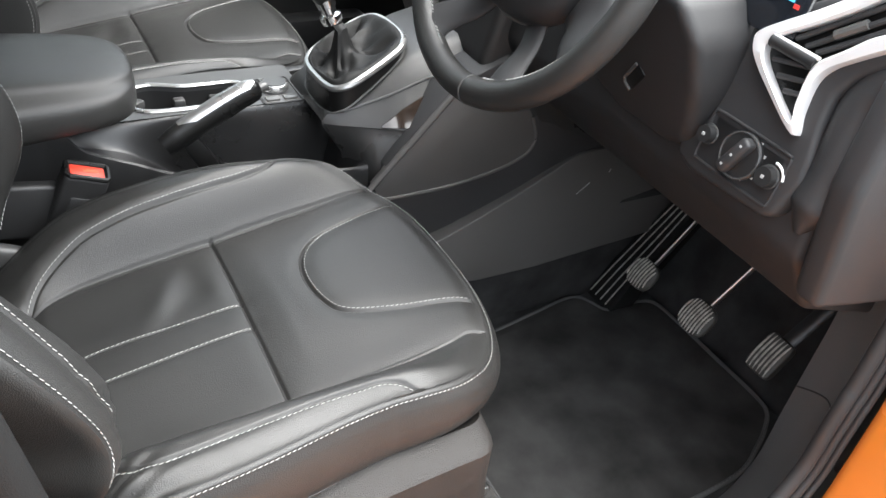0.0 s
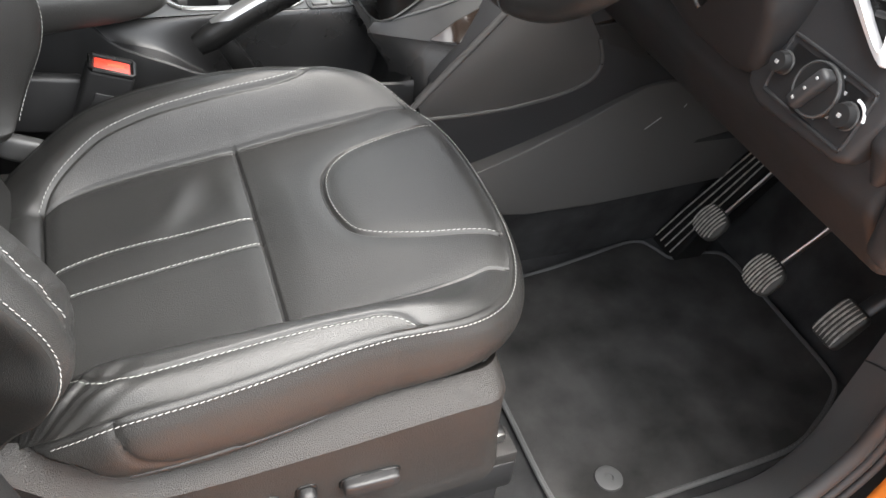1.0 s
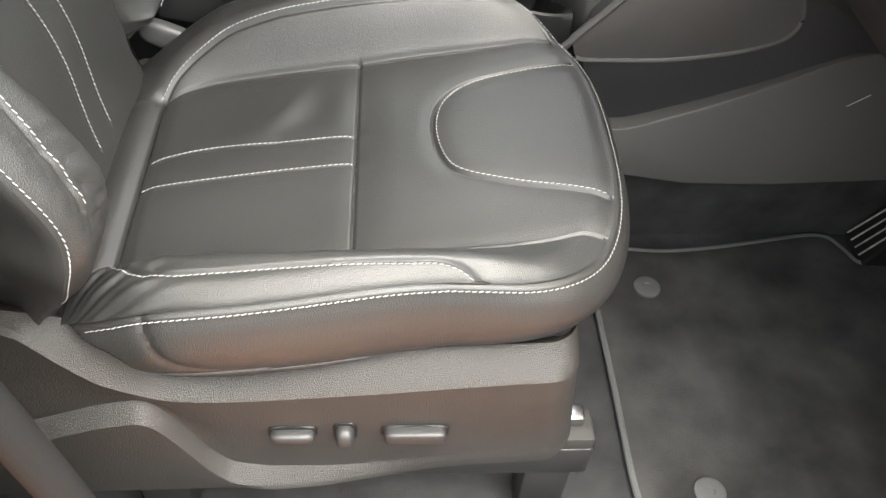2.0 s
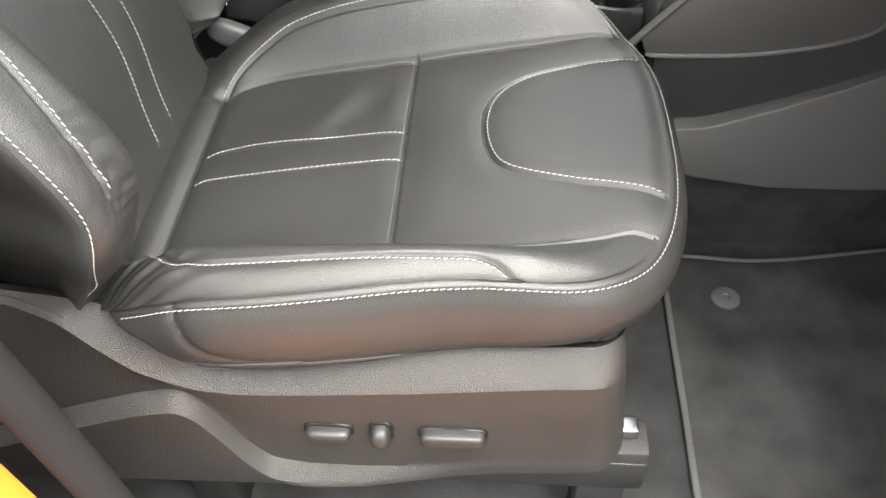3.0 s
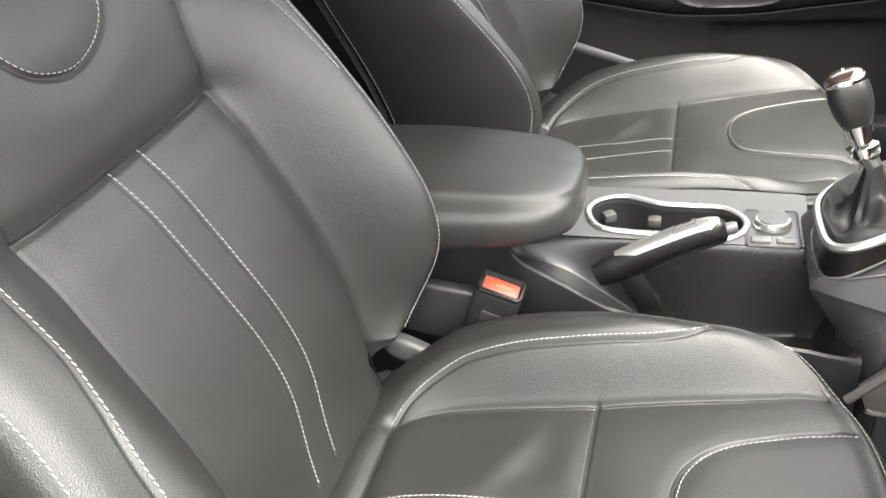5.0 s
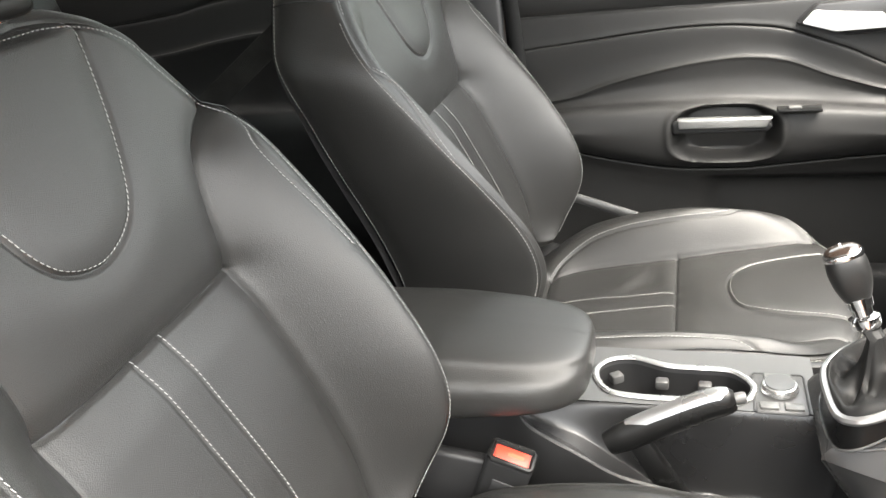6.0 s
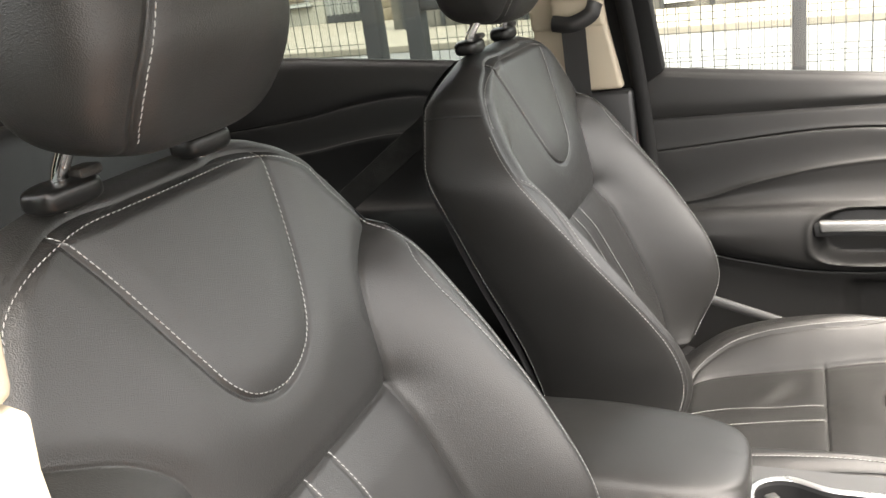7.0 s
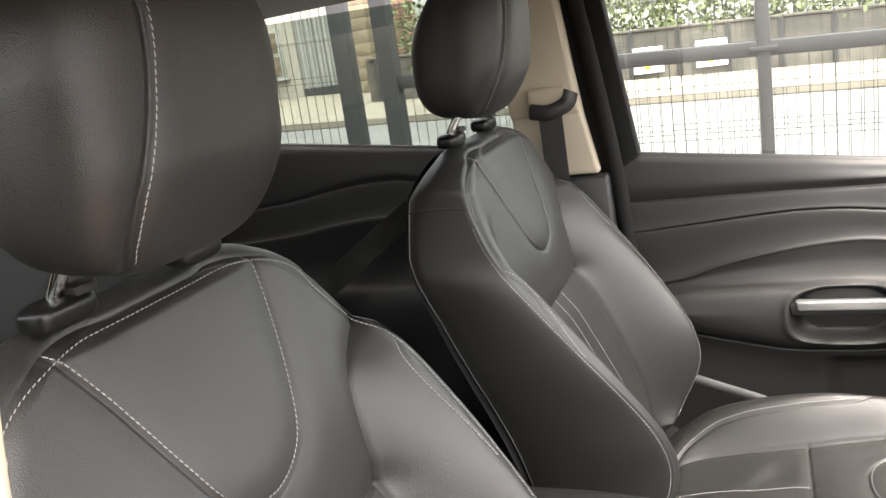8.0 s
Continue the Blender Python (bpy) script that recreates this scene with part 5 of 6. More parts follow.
def gear_lever():
    g = thing("gear_lever", "chrome and black gear lever with leather boot", "gear lever")
    corners = [(0.208, 0.270, 0.888), (0.203, 0.396, 0.888), (0.324, 0.424, 0.938), (0.332, 0.305, 0.938)]
    c = [np.array(p) for p in corners]
    loop = []
    for k in range(4):
        a, b, d = c[k - 1], c[k], c[(k + 1) % 4]
        loop += [b + (a - b) * 0.27, b + (a - b) * 0.08 + (d - b) * 0.08, b + (d - b) * 0.27]
    loop = smooth_line(loop, 6, True)
    part("boot_frame", tube(loop, 0.0050, 8, True), DULL_SILVER, g, "satin silver frame round the gear boot")
    cuff = np.array(loop)
    drop = np.interp(cuff[:, 0], [0.205, 0.24, 0.33], [0.037, 0.030, 0.012])[:, None] * np.array([0, 0, 1.0])
    mid = cuff.mean(0)
    part("boot_cuff", grid([cuff + np.array([0, 0, 0.001]), (cuff - mid) * 1.02 + mid - drop * 0.3, (cuff - mid) * 1.035 + mid - drop], close_v=True), TRAY, g, "black cuff under the chrome frame")
    part("cuff_line", tube((cuff - mid) * 1.04 + mid - drop * 0.96, 0.0014, 6, True), SATIN, g, "thin bright line round the cuff")
    foot, neck = np.array([0.245, 0.360, 0.893]), np.array([0.2405, 0.3725, 0.957])
    rows = []
    for f, h in smooth_line([(0.0, 0.0), (0.05, 0.007), (0.13, 0.008), (0.28, 0.002), (0.46, -0.001), (0.62, 0.003), (0.74, 0.013), (0.82, 0.030), (0.88, 0.048)], 6):
        row = []
        for i, p in enumerate(loop):
            a = i / len(loop) * 2 * np.pi
            fold = (0.006 * math.sin(3 * a + 4 * f) + 0.004 * math.sin(7 * a - 5 * f + 1) + 0.0022 * abs(math.sin(6 * a + 7 * f)) + 0.001 * math.sin(19 * a + 12 * f)) * math.sin(np.pi * min(f * 1.05, 1))
            row.append(p + (foot - p) * f + np.array([0, 0, h + fold]))
        rows.append(row)
    for g_, r in ((0.88, 0.0125), (1.0, 0.0115)):
        c_ = foot + (neck - foot) * g_
        rows.append([c_ + np.array([math.cos(a0) * r, math.sin(a0) * r, 0]) for a0 in np.arctan2(loop[:, 1] - foot[1], loop[:, 0] - foot[0])])
    part("boot", grid(rows, close_v=True), BOOT_LEATHER, g, "black leather gear boot")
    up = Vector((-0.36, 0.16, 1.0)).normalized()
    base = Vector((0.2410, 0.3722, 0.948))
    part("collar", lathe([(0.008, 0.0), (0.0145, 0.0), (0.0155, 0.006), (0.0155, 0.011), (0.0105, 0.014), (0.0105, 0.022), (0.0132, 0.023), (0.0142, 0.034), (0.01, 0.036)], base, up), CHROME, g, "chrome reverse collar")
    def knob(P):
        P[..., 0] *= np.interp(P[..., 2], [-0.035, 0, 0.035], [0.62, 0.95, 1.0])
        P[..., 1] *= np.interp(P[..., 2], [-0.035, 0, 0.035], [0.62, 0.95, 1.0])
        return P
    q = Vector((0, 0, 1)).rotation_difference(up).to_matrix().to_4x4()
    k = part("knob", pillow(base + up * 0.056, (0.0215, 0.0205, 0.034), 2.8, 24, 28, q, knob), KNOB, g, "black leather gear knob")
    part("knob_rim", pillow(base + up * 0.0805, (0.0200, 0.0180, 0.0085), 2.4, 12, 24, q), CHROME, k, "chrome rim of the knob cap")
    part("knob_cap", pillow(base + up * 0.0825, (0.0185, 0.0165, 0.0085), 2.4, 12, 24, q), GLOSS, k, "gloss black knob cap")
    for dx, dy in ((-0.007, -0.004), (0.0, -0.004), (0.007, -0.004), (-0.007, 0.004), (0.0, 0.004), (0.007, 0.004)):
        part("shift_mark", box(base + up * 0.0912 + q @ Vector((dx, dy, -0.3 * (dx * dx + dy * dy) / 0.01)), (0.002, 0.0045, 0.0008), 0, 1, q), WHITE, k)
    settle(g, (0.27, 0.345, 0.88))


gear_lever()


def handbrake():
    h = thing("handbrake", "black handbrake lever with silver inlay in the console", "handbrake")
    line = smooth_line([(0.112, 0.301, 0.896), (0.085, 0.298, 0.889), (0.035, 0.292, 0.866), (-0.017, 0.287, 0.838)], 14)
    f = np.linspace(0, 1, len(line))
    r = np.interp(f, [0, 0.06, 0.2, 0.5, 0.9, 1], [0.009, 0.0125, 0.0145, 0.0155, 0.0148, 0.012])
    part("grip", tube(line, r, 18, flat=(0.85, 1.15)), TRAY, h, "black handbrake grip")
    tan = np.gradient(line, axis=0)
    tan /= np.linalg.norm(tan, axis=1)[:, None]
    side = np.cross(tan, (0, 0, 1))
    side /= np.linalg.norm(side, axis=1)[:, None]
    rise = np.cross(side, tan)
    rows = []
    for k in range(3, int(len(line) * 0.86)):
        thin = min(1.0, 0.35 + 0.13 * (k - 3), 0.35 + 0.13 * (int(len(line) * 0.86) - 1 - k))
        a = np.linspace(radians(92 - 62 * thin), radians(92 + 52 * thin), 14)
        rows.append(line[k] + 1.05 * r[k] * (np.cos(a)[:, None] * side[k] * 0.85 + np.sin(a)[:, None] * rise[k] * 1.15))
    part("inlay", grid(rows), DULL_SILVER, h, "silver inlay along the grip")
    part("release_button", lathe([(0.0, 0), (0.0065, 0), (0.0065, 0.010), (0.005, 0.013), (0.0, 0.013)], (0.110, 0.301, 0.896), (1, 0.1, 0.25)), GREY, h, "ribbed release button")
    part("lever_arm", prism([(0.0, 0.845), (0.02, 0.855), (0.09, 0.74), (0.06, 0.73)], "y", 0.284, 0.300, 0.004), TRAY, h)
    settle(h, (0.07, 0.292, 0.735))


handbrake()


def buckle():
    b = thing("seat_belt_buckle", "black seat belt buckle with red release button", "seat belt buckle")
    t = Matrix.Rotation(radians(20), 4, "Y") @ Matrix.Rotation(radians(13), 4, "X")
    c = Vector((-0.135, 0.262, 0.787))
    part("body", box(c, (0.052, 0.030, 0.12), 0.006, 3, t), PLASTIC_DARK, b)
    part("body_recess", box(c + t @ Vector((0.004, -0.0145, 0.018)), (0.032, 0.004, 0.022), 0.0015, 2, t), RUBBER, b, "dark recess in the buckle")
    part("release_button", box(c + t @ Vector((0, -0.0005, 0.0575)), (0.040, 0.0190, 0.008), 0.003, 2, t), RED, b, "red release button")
    part("button_lens", box(c + t @ Vector((0.004, -0.0005, 0.0612)), (0.018, 0.005, 0.001), 0, 1, t), material("pale red lens", (0.75, 0.11, 0.06), 0.3), b)
    part("button_frame", tube([tuple(c + t @ Vector((0.0235 * q, 0.0125 * w, 0.0605))) for q, w in ((-1, -0.8), (-0.9, -1), (0.9, -1), (1, -0.8), (1, 0.8), (0.9, 1), (-0.9, 1), (-1, 0.8))], 0.0032, 8, True), TRAY, b, "black rim round the button")
    part("anchor_cover", box((-0.195, 0.268, 0.79), (0.085, 0.018, 0.075), 0.006, 3, Matrix.Rotation(radians(8), 4, "Y")), PLASTIC_DARK, b, "dark cover of the buckle's anchor")
    part("stalk", box(c + Vector((0.02, 0.002, -0.11)), (0.04, 0.012, 0.16), 0.003, 2, t), TRAY, b)
    settle(b, (-0.1, 0.258, 0.6))


buckle()

# ---- dashboard ----


def dashboard():
    d = thing("dashboard", "charcoal dashboard with silver trimmed air vent", "dashboard")
    part("lower_body", prism([(0.49, 0.885), (0.435, 0.965), (0.45, 1.06), (0.50, 1.10), (0.62, 1.16), (1.0, 1.2), (1.0, 0.75), (0.75, 0.79), (0.62, 0.84)], "y", -0.30, 0.24, 0.012, 3), DASH_SHADED, d, "charcoal lower dashboard")
    part("centre_fascia", prism([(0.40, 0.93), (0.44, 1.1), (0.55, 1.22), (1.0, 1.25), (1.0, 0.5), (0.62, 0.5)], "y", 0.225, 0.49, 0.015, 3), PLASTIC_DARK, d)
    part("passenger_body", prism([(0.50, 0.85), (0.46, 0.98), (0.48, 1.1), (0.6, 1.2), (1.0, 1.22), (1.0, 0.75), (0.7, 0.8)], "y", 0.49, 1.0, 0.02, 3), DASH, d)
    part("top_pad", prism([(0.46, 1.15), (0.44, 1.19), (0.55, 1.25), (1.15, 1.24), (1.15, 1.1)], "y", -0.115, 1.01, 0.02, 3), PLASTIC_DARK, d)
    part("end_pad", prism([(0.53, 1.20), (0.53, 1.225), (0.62, 1.25), (1.15, 1.24), (1.15, 1.1)], "y", -0.335, -0.113, 0.012, 3), PLASTIC_DARK, d)
    part("end_cap", prism([(0.44, 0.93), (0.42, 1.06), (0.43, 1.16), (0.6, 1.2), (0.9, 1.2), (0.8, 0.85)], "y", -0.335, -0.302, 0.01, 3), DASH, d, "charcoal dashboard end cap")
    # light switch panel
    n = Vector((-1, 0.0, 0.22)).normalized()
    mid = Vector((0.4305, -0.2065, 1.027))
    tilt = Matrix.Rotation(radians(13), 4, "Y")
    face = prism([(0.079, 0.025), (0.081, -0.008), (0.073, -0.034), (0.052, -0.043), (-0.048, -0.038), (-0.060, -0.030), (-0.070, 0.010), (-0.066, 0.032), (-0.058, 0.060), (-0.054, 0.090), (-0.064, 0.112), (-0.088, 0.132), (-0.13, 0.165), (-0.13, 0.19), (-0.04, 0.19), (0.02, 0.145), (0.056, 0.115), (0.072, 0.070)], "x", -0.005, 0.03, 0.007, 3)
    face.transform(Matrix.Translation(mid) @ tilt)
    part("switch_fascia", face, DASH, d, "charcoal fascia round the light switch")
    roll = [tuple(mid + tilt @ Vector((0.016, y, z))) for y, z in ((-0.079, -0.035), (-0.081, 0.0), (-0.082, 0.03), (-0.078, 0.06), (-0.076, 0.09), (-0.086, 0.113), (-0.108, 0.135), (-0.145, 0.165))]
    part("end_roll", tube(smooth_line(roll, 6), np.minimum(0.024, 0.004 + 0.004 * np.arange(len(smooth_line(roll, 6)))), 14), DASH, d, "soft roll at the end of the dashboard")
    lip = [tuple(mid + tilt @ Vector((-0.0055, 0.050 * a, 0.0265 * b))) for a, b in ((-1, -0.6), (-0.97, -0.9), (-0.8, -1), (0.8, -1), (0.97, -0.9), (1, -0.6), (1, 0.6), (0.97, 0.9), (0.8, 1), (-0.8, 1), (-0.97, 0.9), (-1, 0.6))]
    part("panel_lip", tube(smooth_line(lip, 5, True), 0.0019, 8, True), DASH, d, "raised lip round the switch panel")
    light = part("light_switch_panel", box(mid, (0.010, 0.098, 0.051), 0.005, 3, tilt), PLASTIC_DARK, d, "black light switch panel")
    ax = tuple(n)
    def dial(y, z, r, h, mat, name, label=""):
        c = mid + tilt @ Vector((-0.006, y, z))
        return part(name, lathe([(0.0, 0.0), (r, 0.0), (r, h * 0.6), (r * 0.9, h), (0.0, h)], c, ax), mat, light, label)
    dial(-0.002, 0.002, 0.0235, 0.006, PLASTIC_DARK, "headlamp_dial", "round headlamp dial")
    ringed = [tuple(mid + tilt @ Vector((-0.012, -0.002 + 0.0225 * math.cos(a), 0.002 + 0.0225 * math.sin(a)))) for a in np.linspace(0, 2 * np.pi, 36)[:-1]]
    part("dial_rim", tube(ringed, 0.0012, 6, True), GREY, light, "grey rim of the dial")
    turn = tilt @ Matrix.Rotation(radians(24), 4, "X")
    part("dial_grip", box(mid + tilt @ Vector((-0.017, -0.002, 0.002)), (0.014, 0.013, 0.042), 0.004, 3, turn), DASH, light)
    for h in (-0.013, 0.0, 0.013):
        part("dial_symbol", box(mid + tilt @ Vector((-0.0243, -0.002, 0.002)) + turn @ Vector((0, 0, h)), (0.001, 0.0025, 0.002), 0, 1, turn), PALE, light)
    for y, z, r in ((0.0425, 0.002, 0.0095), (-0.0385, 0.000, 0.0105)):
        k = dial(y, z, r, 0.011, PLASTIC_DARK, "dimmer_knob" if y > 0 else "level_knob", "small ribbed knob")
        c = [tuple(mid + tilt @ Vector((-0.0085, y + r * 1.02 * math.cos(a), z + r * 1.02 * math.sin(a)))) for a in np.linspace(0, 2 * np.pi, 28)[:-1]]
        part("knob_rim", tube(c, 0.0011, 6, True), GREY, k)
        part("knob_symbol", box(mid + tilt @ Vector((-0.0176, y, z)), (0.001, 0.0032, 0.003), 0, 1, tilt), PALE, k)
    for k in range(5):
        a = radians(60 - 32 * k)
        part("dial_mark", box(mid + tilt @ Vector((-0.0058, -0.002 - 0.0285 * math.cos(a) * 0.85, 0.002 + 0.026 * math.sin(a) * 0.85)), (0.001, 0.0030, 0.0026), 0, 1, tilt), PALE, light)
    arc = [tuple(mid + tilt @ Vector((-0.0066, -0.0385 - 0.0145 * math.cos(a), 0.0145 * math.sin(a)))) for a in np.linspace(0.2, 1.6, 8)]
    part("level_mark", tube(arc, 0.0014, 6), WHITE, light)
    # air vent
    outer = [(-0.042, 0.045), (0.003, 0.068), (0.033, 0.087), (0.043, 0.100), (0.042, 0.110), (0.024, 0.126), (-0.003, 0.147), (-0.025, 0.166), (-0.070, 0.205), (-0.120, 0.190), (-0.108, 0.165), (-0.075, 0.138), (-0.058, 0.124), (-0.042, 0.109), (-0.035, 0.092), (-0.038, 0.065)]
    inner = [(-0.033, 0.055), (0.004, 0.077), (0.020, 0.089), (0.026, 0.098), (0.0255, 0.106), (0.012, 0.119), (-0.010, 0.136), (-0.035, 0.157), (-0.073, 0.190), (-0.107, 0.182), (-0.093, 0.165), (-0.066, 0.148), (-0.048, 0.129), (-0.030, 0.110), (-0.027, 0.096), (-0.030, 0.072)]
    o_, i_ = smooth_line(outer, 5, True), smooth_line(inner, 5, True)
    def lifted(p, h):
        return [tuple(mid + tilt @ Vector((-h, float(y), float(z)))) for y, z in p]
    part("vent_frame", grid([lifted(o_, 0.002), lifted(o_, 0.014), lifted(o_ * 0.9 + i_ * 0.1, 0.016), lifted(o_ * 0.2 + i_ * 0.8, 0.0175), lifted(i_, 0.016), lifted(i_, 0.004)], close_v=True), VENT_SILVER, d, "silver frame of the air vent")
    well = prism([(float(y), float(z)) for y, z in o_ * 0.5 + i_ * 0.5], "x", -0.0065, -0.002)
    well.transform(Matrix.Translation(mid) @ tilt)
    part("vent_well", well, TRAY, d, "black well of the air vent")
    for a, b in (((0.004, 0.118), (-0.072, 0.184)), ((-0.009, 0.116), (-0.082, 0.178)), ((-0.021, 0.115), (-0.090, 0.172)), ((0.016, 0.094), (-0.026, 0.103)), ((0.004, 0.083), (-0.027, 0.090)), ((-0.010, 0.074), (-0.028, 0.078))):
        part("vent_slat", tube(lifted([a, ((a[0] + b[0]) / 2, (a[1] + b[1]) / 2), b], 0.0105), 0.0028, 8, flat=(1.0, 1.0)), DASH, d, "charcoal vent slat")
    part("slat_slider", tube(lifted([(-0.030, 0.135), (-0.052, 0.154)], 0.0125), 0.0045, 8), SATIN, d, "grey slider on the vent slat")
    part("vent_bar", tube(lifted([(0.024, 0.1085), (-0.028, 0.1075)], 0.0135), [0.0065, 0.0065], 10), PLASTIC_DARK, d, "dark bar across the vent")
    part("bar_trim", tube(lifted([(0.022, 0.1135), (-0.030, 0.1125)], 0.0160), [0.0018, 0.0022], 8), VENT_SILVER, d, "thin silver edge of the bar")
    # instruments
    part("instrument_hood", prism([(0.43, 1.16), (0.47, 1.24), (0.6, 1.30), (0.72, 1.25), (0.7, 1.12)], "y", -0.095, 0.19, 0.02, 3), PLASTIC_DARK, d)
    face = part("instrument_face", box((0.454, -0.148, 1.172), (0.006, 0.105, 0.075), 0.003, 2, Matrix.Rotation(radians(12), 4, "Y")), SCREEN, d, "dark instrument display")
    part("lit_symbol", box((0.4495, -0.176, 1.173), (0.001, 0.016, 0.005), 0, 1), glow("blue display light", (0.1, 0.6, 1.0), 0.25), face, "small blue display light")
    part("lit_symbol", box((0.4495, -0.188, 1.168), (0.001, 0.006, 0.004), 0, 1), glow("red warning light", (1.0, 0.05, 0.04), 0.15), face, "small red warning light")
    shroud = prism([(0.075, 1.04), (0.02, 1.008), (-0.033, 0.990), (-0.11, 0.990), (-0.142, 1.004), (-0.150, 1.03), (-0.158, 1.07), (-0.155, 1.125), (-0.13, 1.16), (0.075, 1.16)], "x", 0.398, 0.50, 0.02, 5)
    for v in shroud.verts:   # its belly falls away to the front
        v.co.x += 0.35 * (1.06 - v.co.z) if v.co.x < 0.45 else 0.0
    # the hood casts too little shade here, so the shroud's colour is darkened
    part("column_shroud", shroud, DASH_SHADED, d, "charcoal steering column shroud")
    sh = Matrix.Translation((0.4045, -0.064, 1.049)) @ Matrix.Rotation(radians(-19), 4, "Y") @ Matrix.Rotation(radians(38), 4, "X")
    slot = box((0, 0, 0), (0.008, 0.016, 0.040), 0.003, 2)
    slot.transform(sh)
    part("column_slot", slot, TRAY, d, "black slot in the shroud")
    lip = tube([(-0.004, 0.008, 0.018), (-0.004, 0.008, -0.014), (-0.004, 0.004, -0.020), (-0.004, -0.006, -0.020)], 0.0022, 8)
    lip.transform(sh)
    part("slot_lip", lip, SATIN, d, "grey lip of the slot")
    settle(d, (0.7, 0.345, 0.75))


dashboard()


def steering_wheel():
    w = thing("steering_wheel", "black leather steering wheel with stitched rim", "steering wheel")
    r = 0.172
    c = Vector((0.310, 0.0316, 1.177))
    q = Matrix.Translation(c) @ Matrix.Rotation(radians(-66.5), 4, "Y")   # its face looks back and up
    def at(a, rr, h):
        return tuple(q @ Vector((rr * math.cos(a), rr * math.sin(a), h)))
    part("rim", tube([at(a, r, 0) for a in np.arange(96) * 2 * np.pi / 96], 0.0155, 18, True), LEATHER, w, "black leather rim")
    hub = pillow((0, 0, 0), (0.084, 0.090, 0.034), 2.6, 26, 44)
    hub.transform(q @ Matrix.Translation((-0.004, 0.0, -0.022)))
    part("hub", hub, DASH_SHADED, w, "black airbag hub")
    part("hub_trim", tube([at(a, 0.0885, -0.026) for a in np.arange(60) * 2 * np.pi / 60], 0.0035, 8, True), GREY, w, "dark satin edge round the hub")
    face = tuple(q.to_3x3() @ Vector((0, 0, 1)))
    for a, far, wide in ((112, 118, 0.032), (-112, -118, 0.032)):
        part("spoke", tube(smooth_line([at(radians(a), 0.07, -0.036), at(radians(a), 0.115, -0.026), at(radians(far), 0.150, -0.010), at(radians(far), r - 0.004, -0.002)], 5), [0.034] * 6 + [wide] * 10, 16, flat=(1.0, 0.30), up=face), DASH, w, "charcoal side spoke")
    for a, far in ((-152, -155), (152, 149)):
        line = smooth_line([at(radians(a), 0.075, -0.030), at(radians(a), 0.115, -0.022), at(radians(far), 0.148, -0.008), at(radians(far), r - 0.006, -0.002)], 5)
        part("lower_spoke", tube(line, np.interp(np.arange(len(line)), [0, 7, 15], [0.014, 0.015, 0.027]), 16, flat=(1.0, 0.42), up=face), DASH_SHADED, w, "ridged lower spoke")
    o = np.array(at(radians(-170), r, 0))
    e1, e2 = np.array(at(radians(-170), r + 1, 0)) - o, np.array(at(radians(-170), r, 1)) - o
    part("rim_seam", tube([o + 0.0156 * (math.cos(b) * e1 + math.sin(b) * e2) for b in np.linspace(0, 2 * np.pi, 32)[:-1]], 0.0009, 6, True), GREY, w, "sewn joint round the rim")
    for s in (1, -1):
        part("rim_stitching", stitches([at(s * a, r - 0.0155, 0.004) for a in np.linspace(radians(100), radians(165), 40)], 0.005, 0.004, 0.0008), THREAD, w)
    settle(w, tuple(c))


steering_wheel()


def pedal(name, label, c, size, arm_to, ribs, flat_arm=False):
    p = thing(name, label, "pedal", "foot pedals")
    t = Matrix.Rotation(radians(-52), 4, "Y")
    c = Vector(c)
    pad = part("pad", pillow(c, (size[0] / 2, size[1] / 2, 0.009), 6.0 if flat_arm else 3.0, 14, 32, t), RUBBER_WORN, p, "worn ribbed rubber pad")
    for k in range(ribs):
        e = (k - (ribs - 1) / 2) / (ribs / 2)
        y = e * size[1] * 0.44
        long = size[0] * 0.95 * (0.96 if flat_arm else max(1 - abs(e) ** 3, 0.2) ** (1 / 3))
        bend = [c + t @ Vector((f * long / 2, y + 0.002 * (1 - f * f), 0.0088 - 0.0012 * f * f)) for f in np.linspace(-1, 1, 7)]
        part("rib", tube([tuple(v) for v in bend], [0.0008] + [size[1] * 0.24 / ribs] * 5 + [0.0008], 6), MARK_GREY, pad)
    a = np.array(c + t @ Vector((size[0] * 0.3, 0, -0.008)))
    b = np.array(arm_to)
    bent = smooth_line([a, a * 0.5 + b * 0.5 + np.array([0.02, 0, 0.0]), b])
    if flat_arm:
        part("arm", tube(bent, 0.011, 8, flat=(1.0, 0.35), up=(-1, 0, 0.6)), PLASTIC_DARK, p, "flat black pedal arm")
    else:
        part("arm", tube(bent, 0.0036, 8, flat=(0.7, 1.2)), STEEL, p, "thin steel pedal arm")
    settle(p, tuple(b))


pedal("clutch_pedal", "clutch pedal with worn ribbed rubber pad", (0.676, 0.076, 0.603), (0.050, 0.052), (0.78, 0.045, 0.85), 8)
pedal("brake_pedal", "brake pedal with worn ribbed rubber pad", (0.660, -0.061, 0.628), (0.053, 0.055), (0.76, -0.10, 0.86), 9)
pedal("accelerator_pedal", "accelerator pedal with ribbed pad on a black arm", (0.685, -0.177, 0.645), (0.062, 0.043), (0.80, -0.2, 0.84), 6, True)


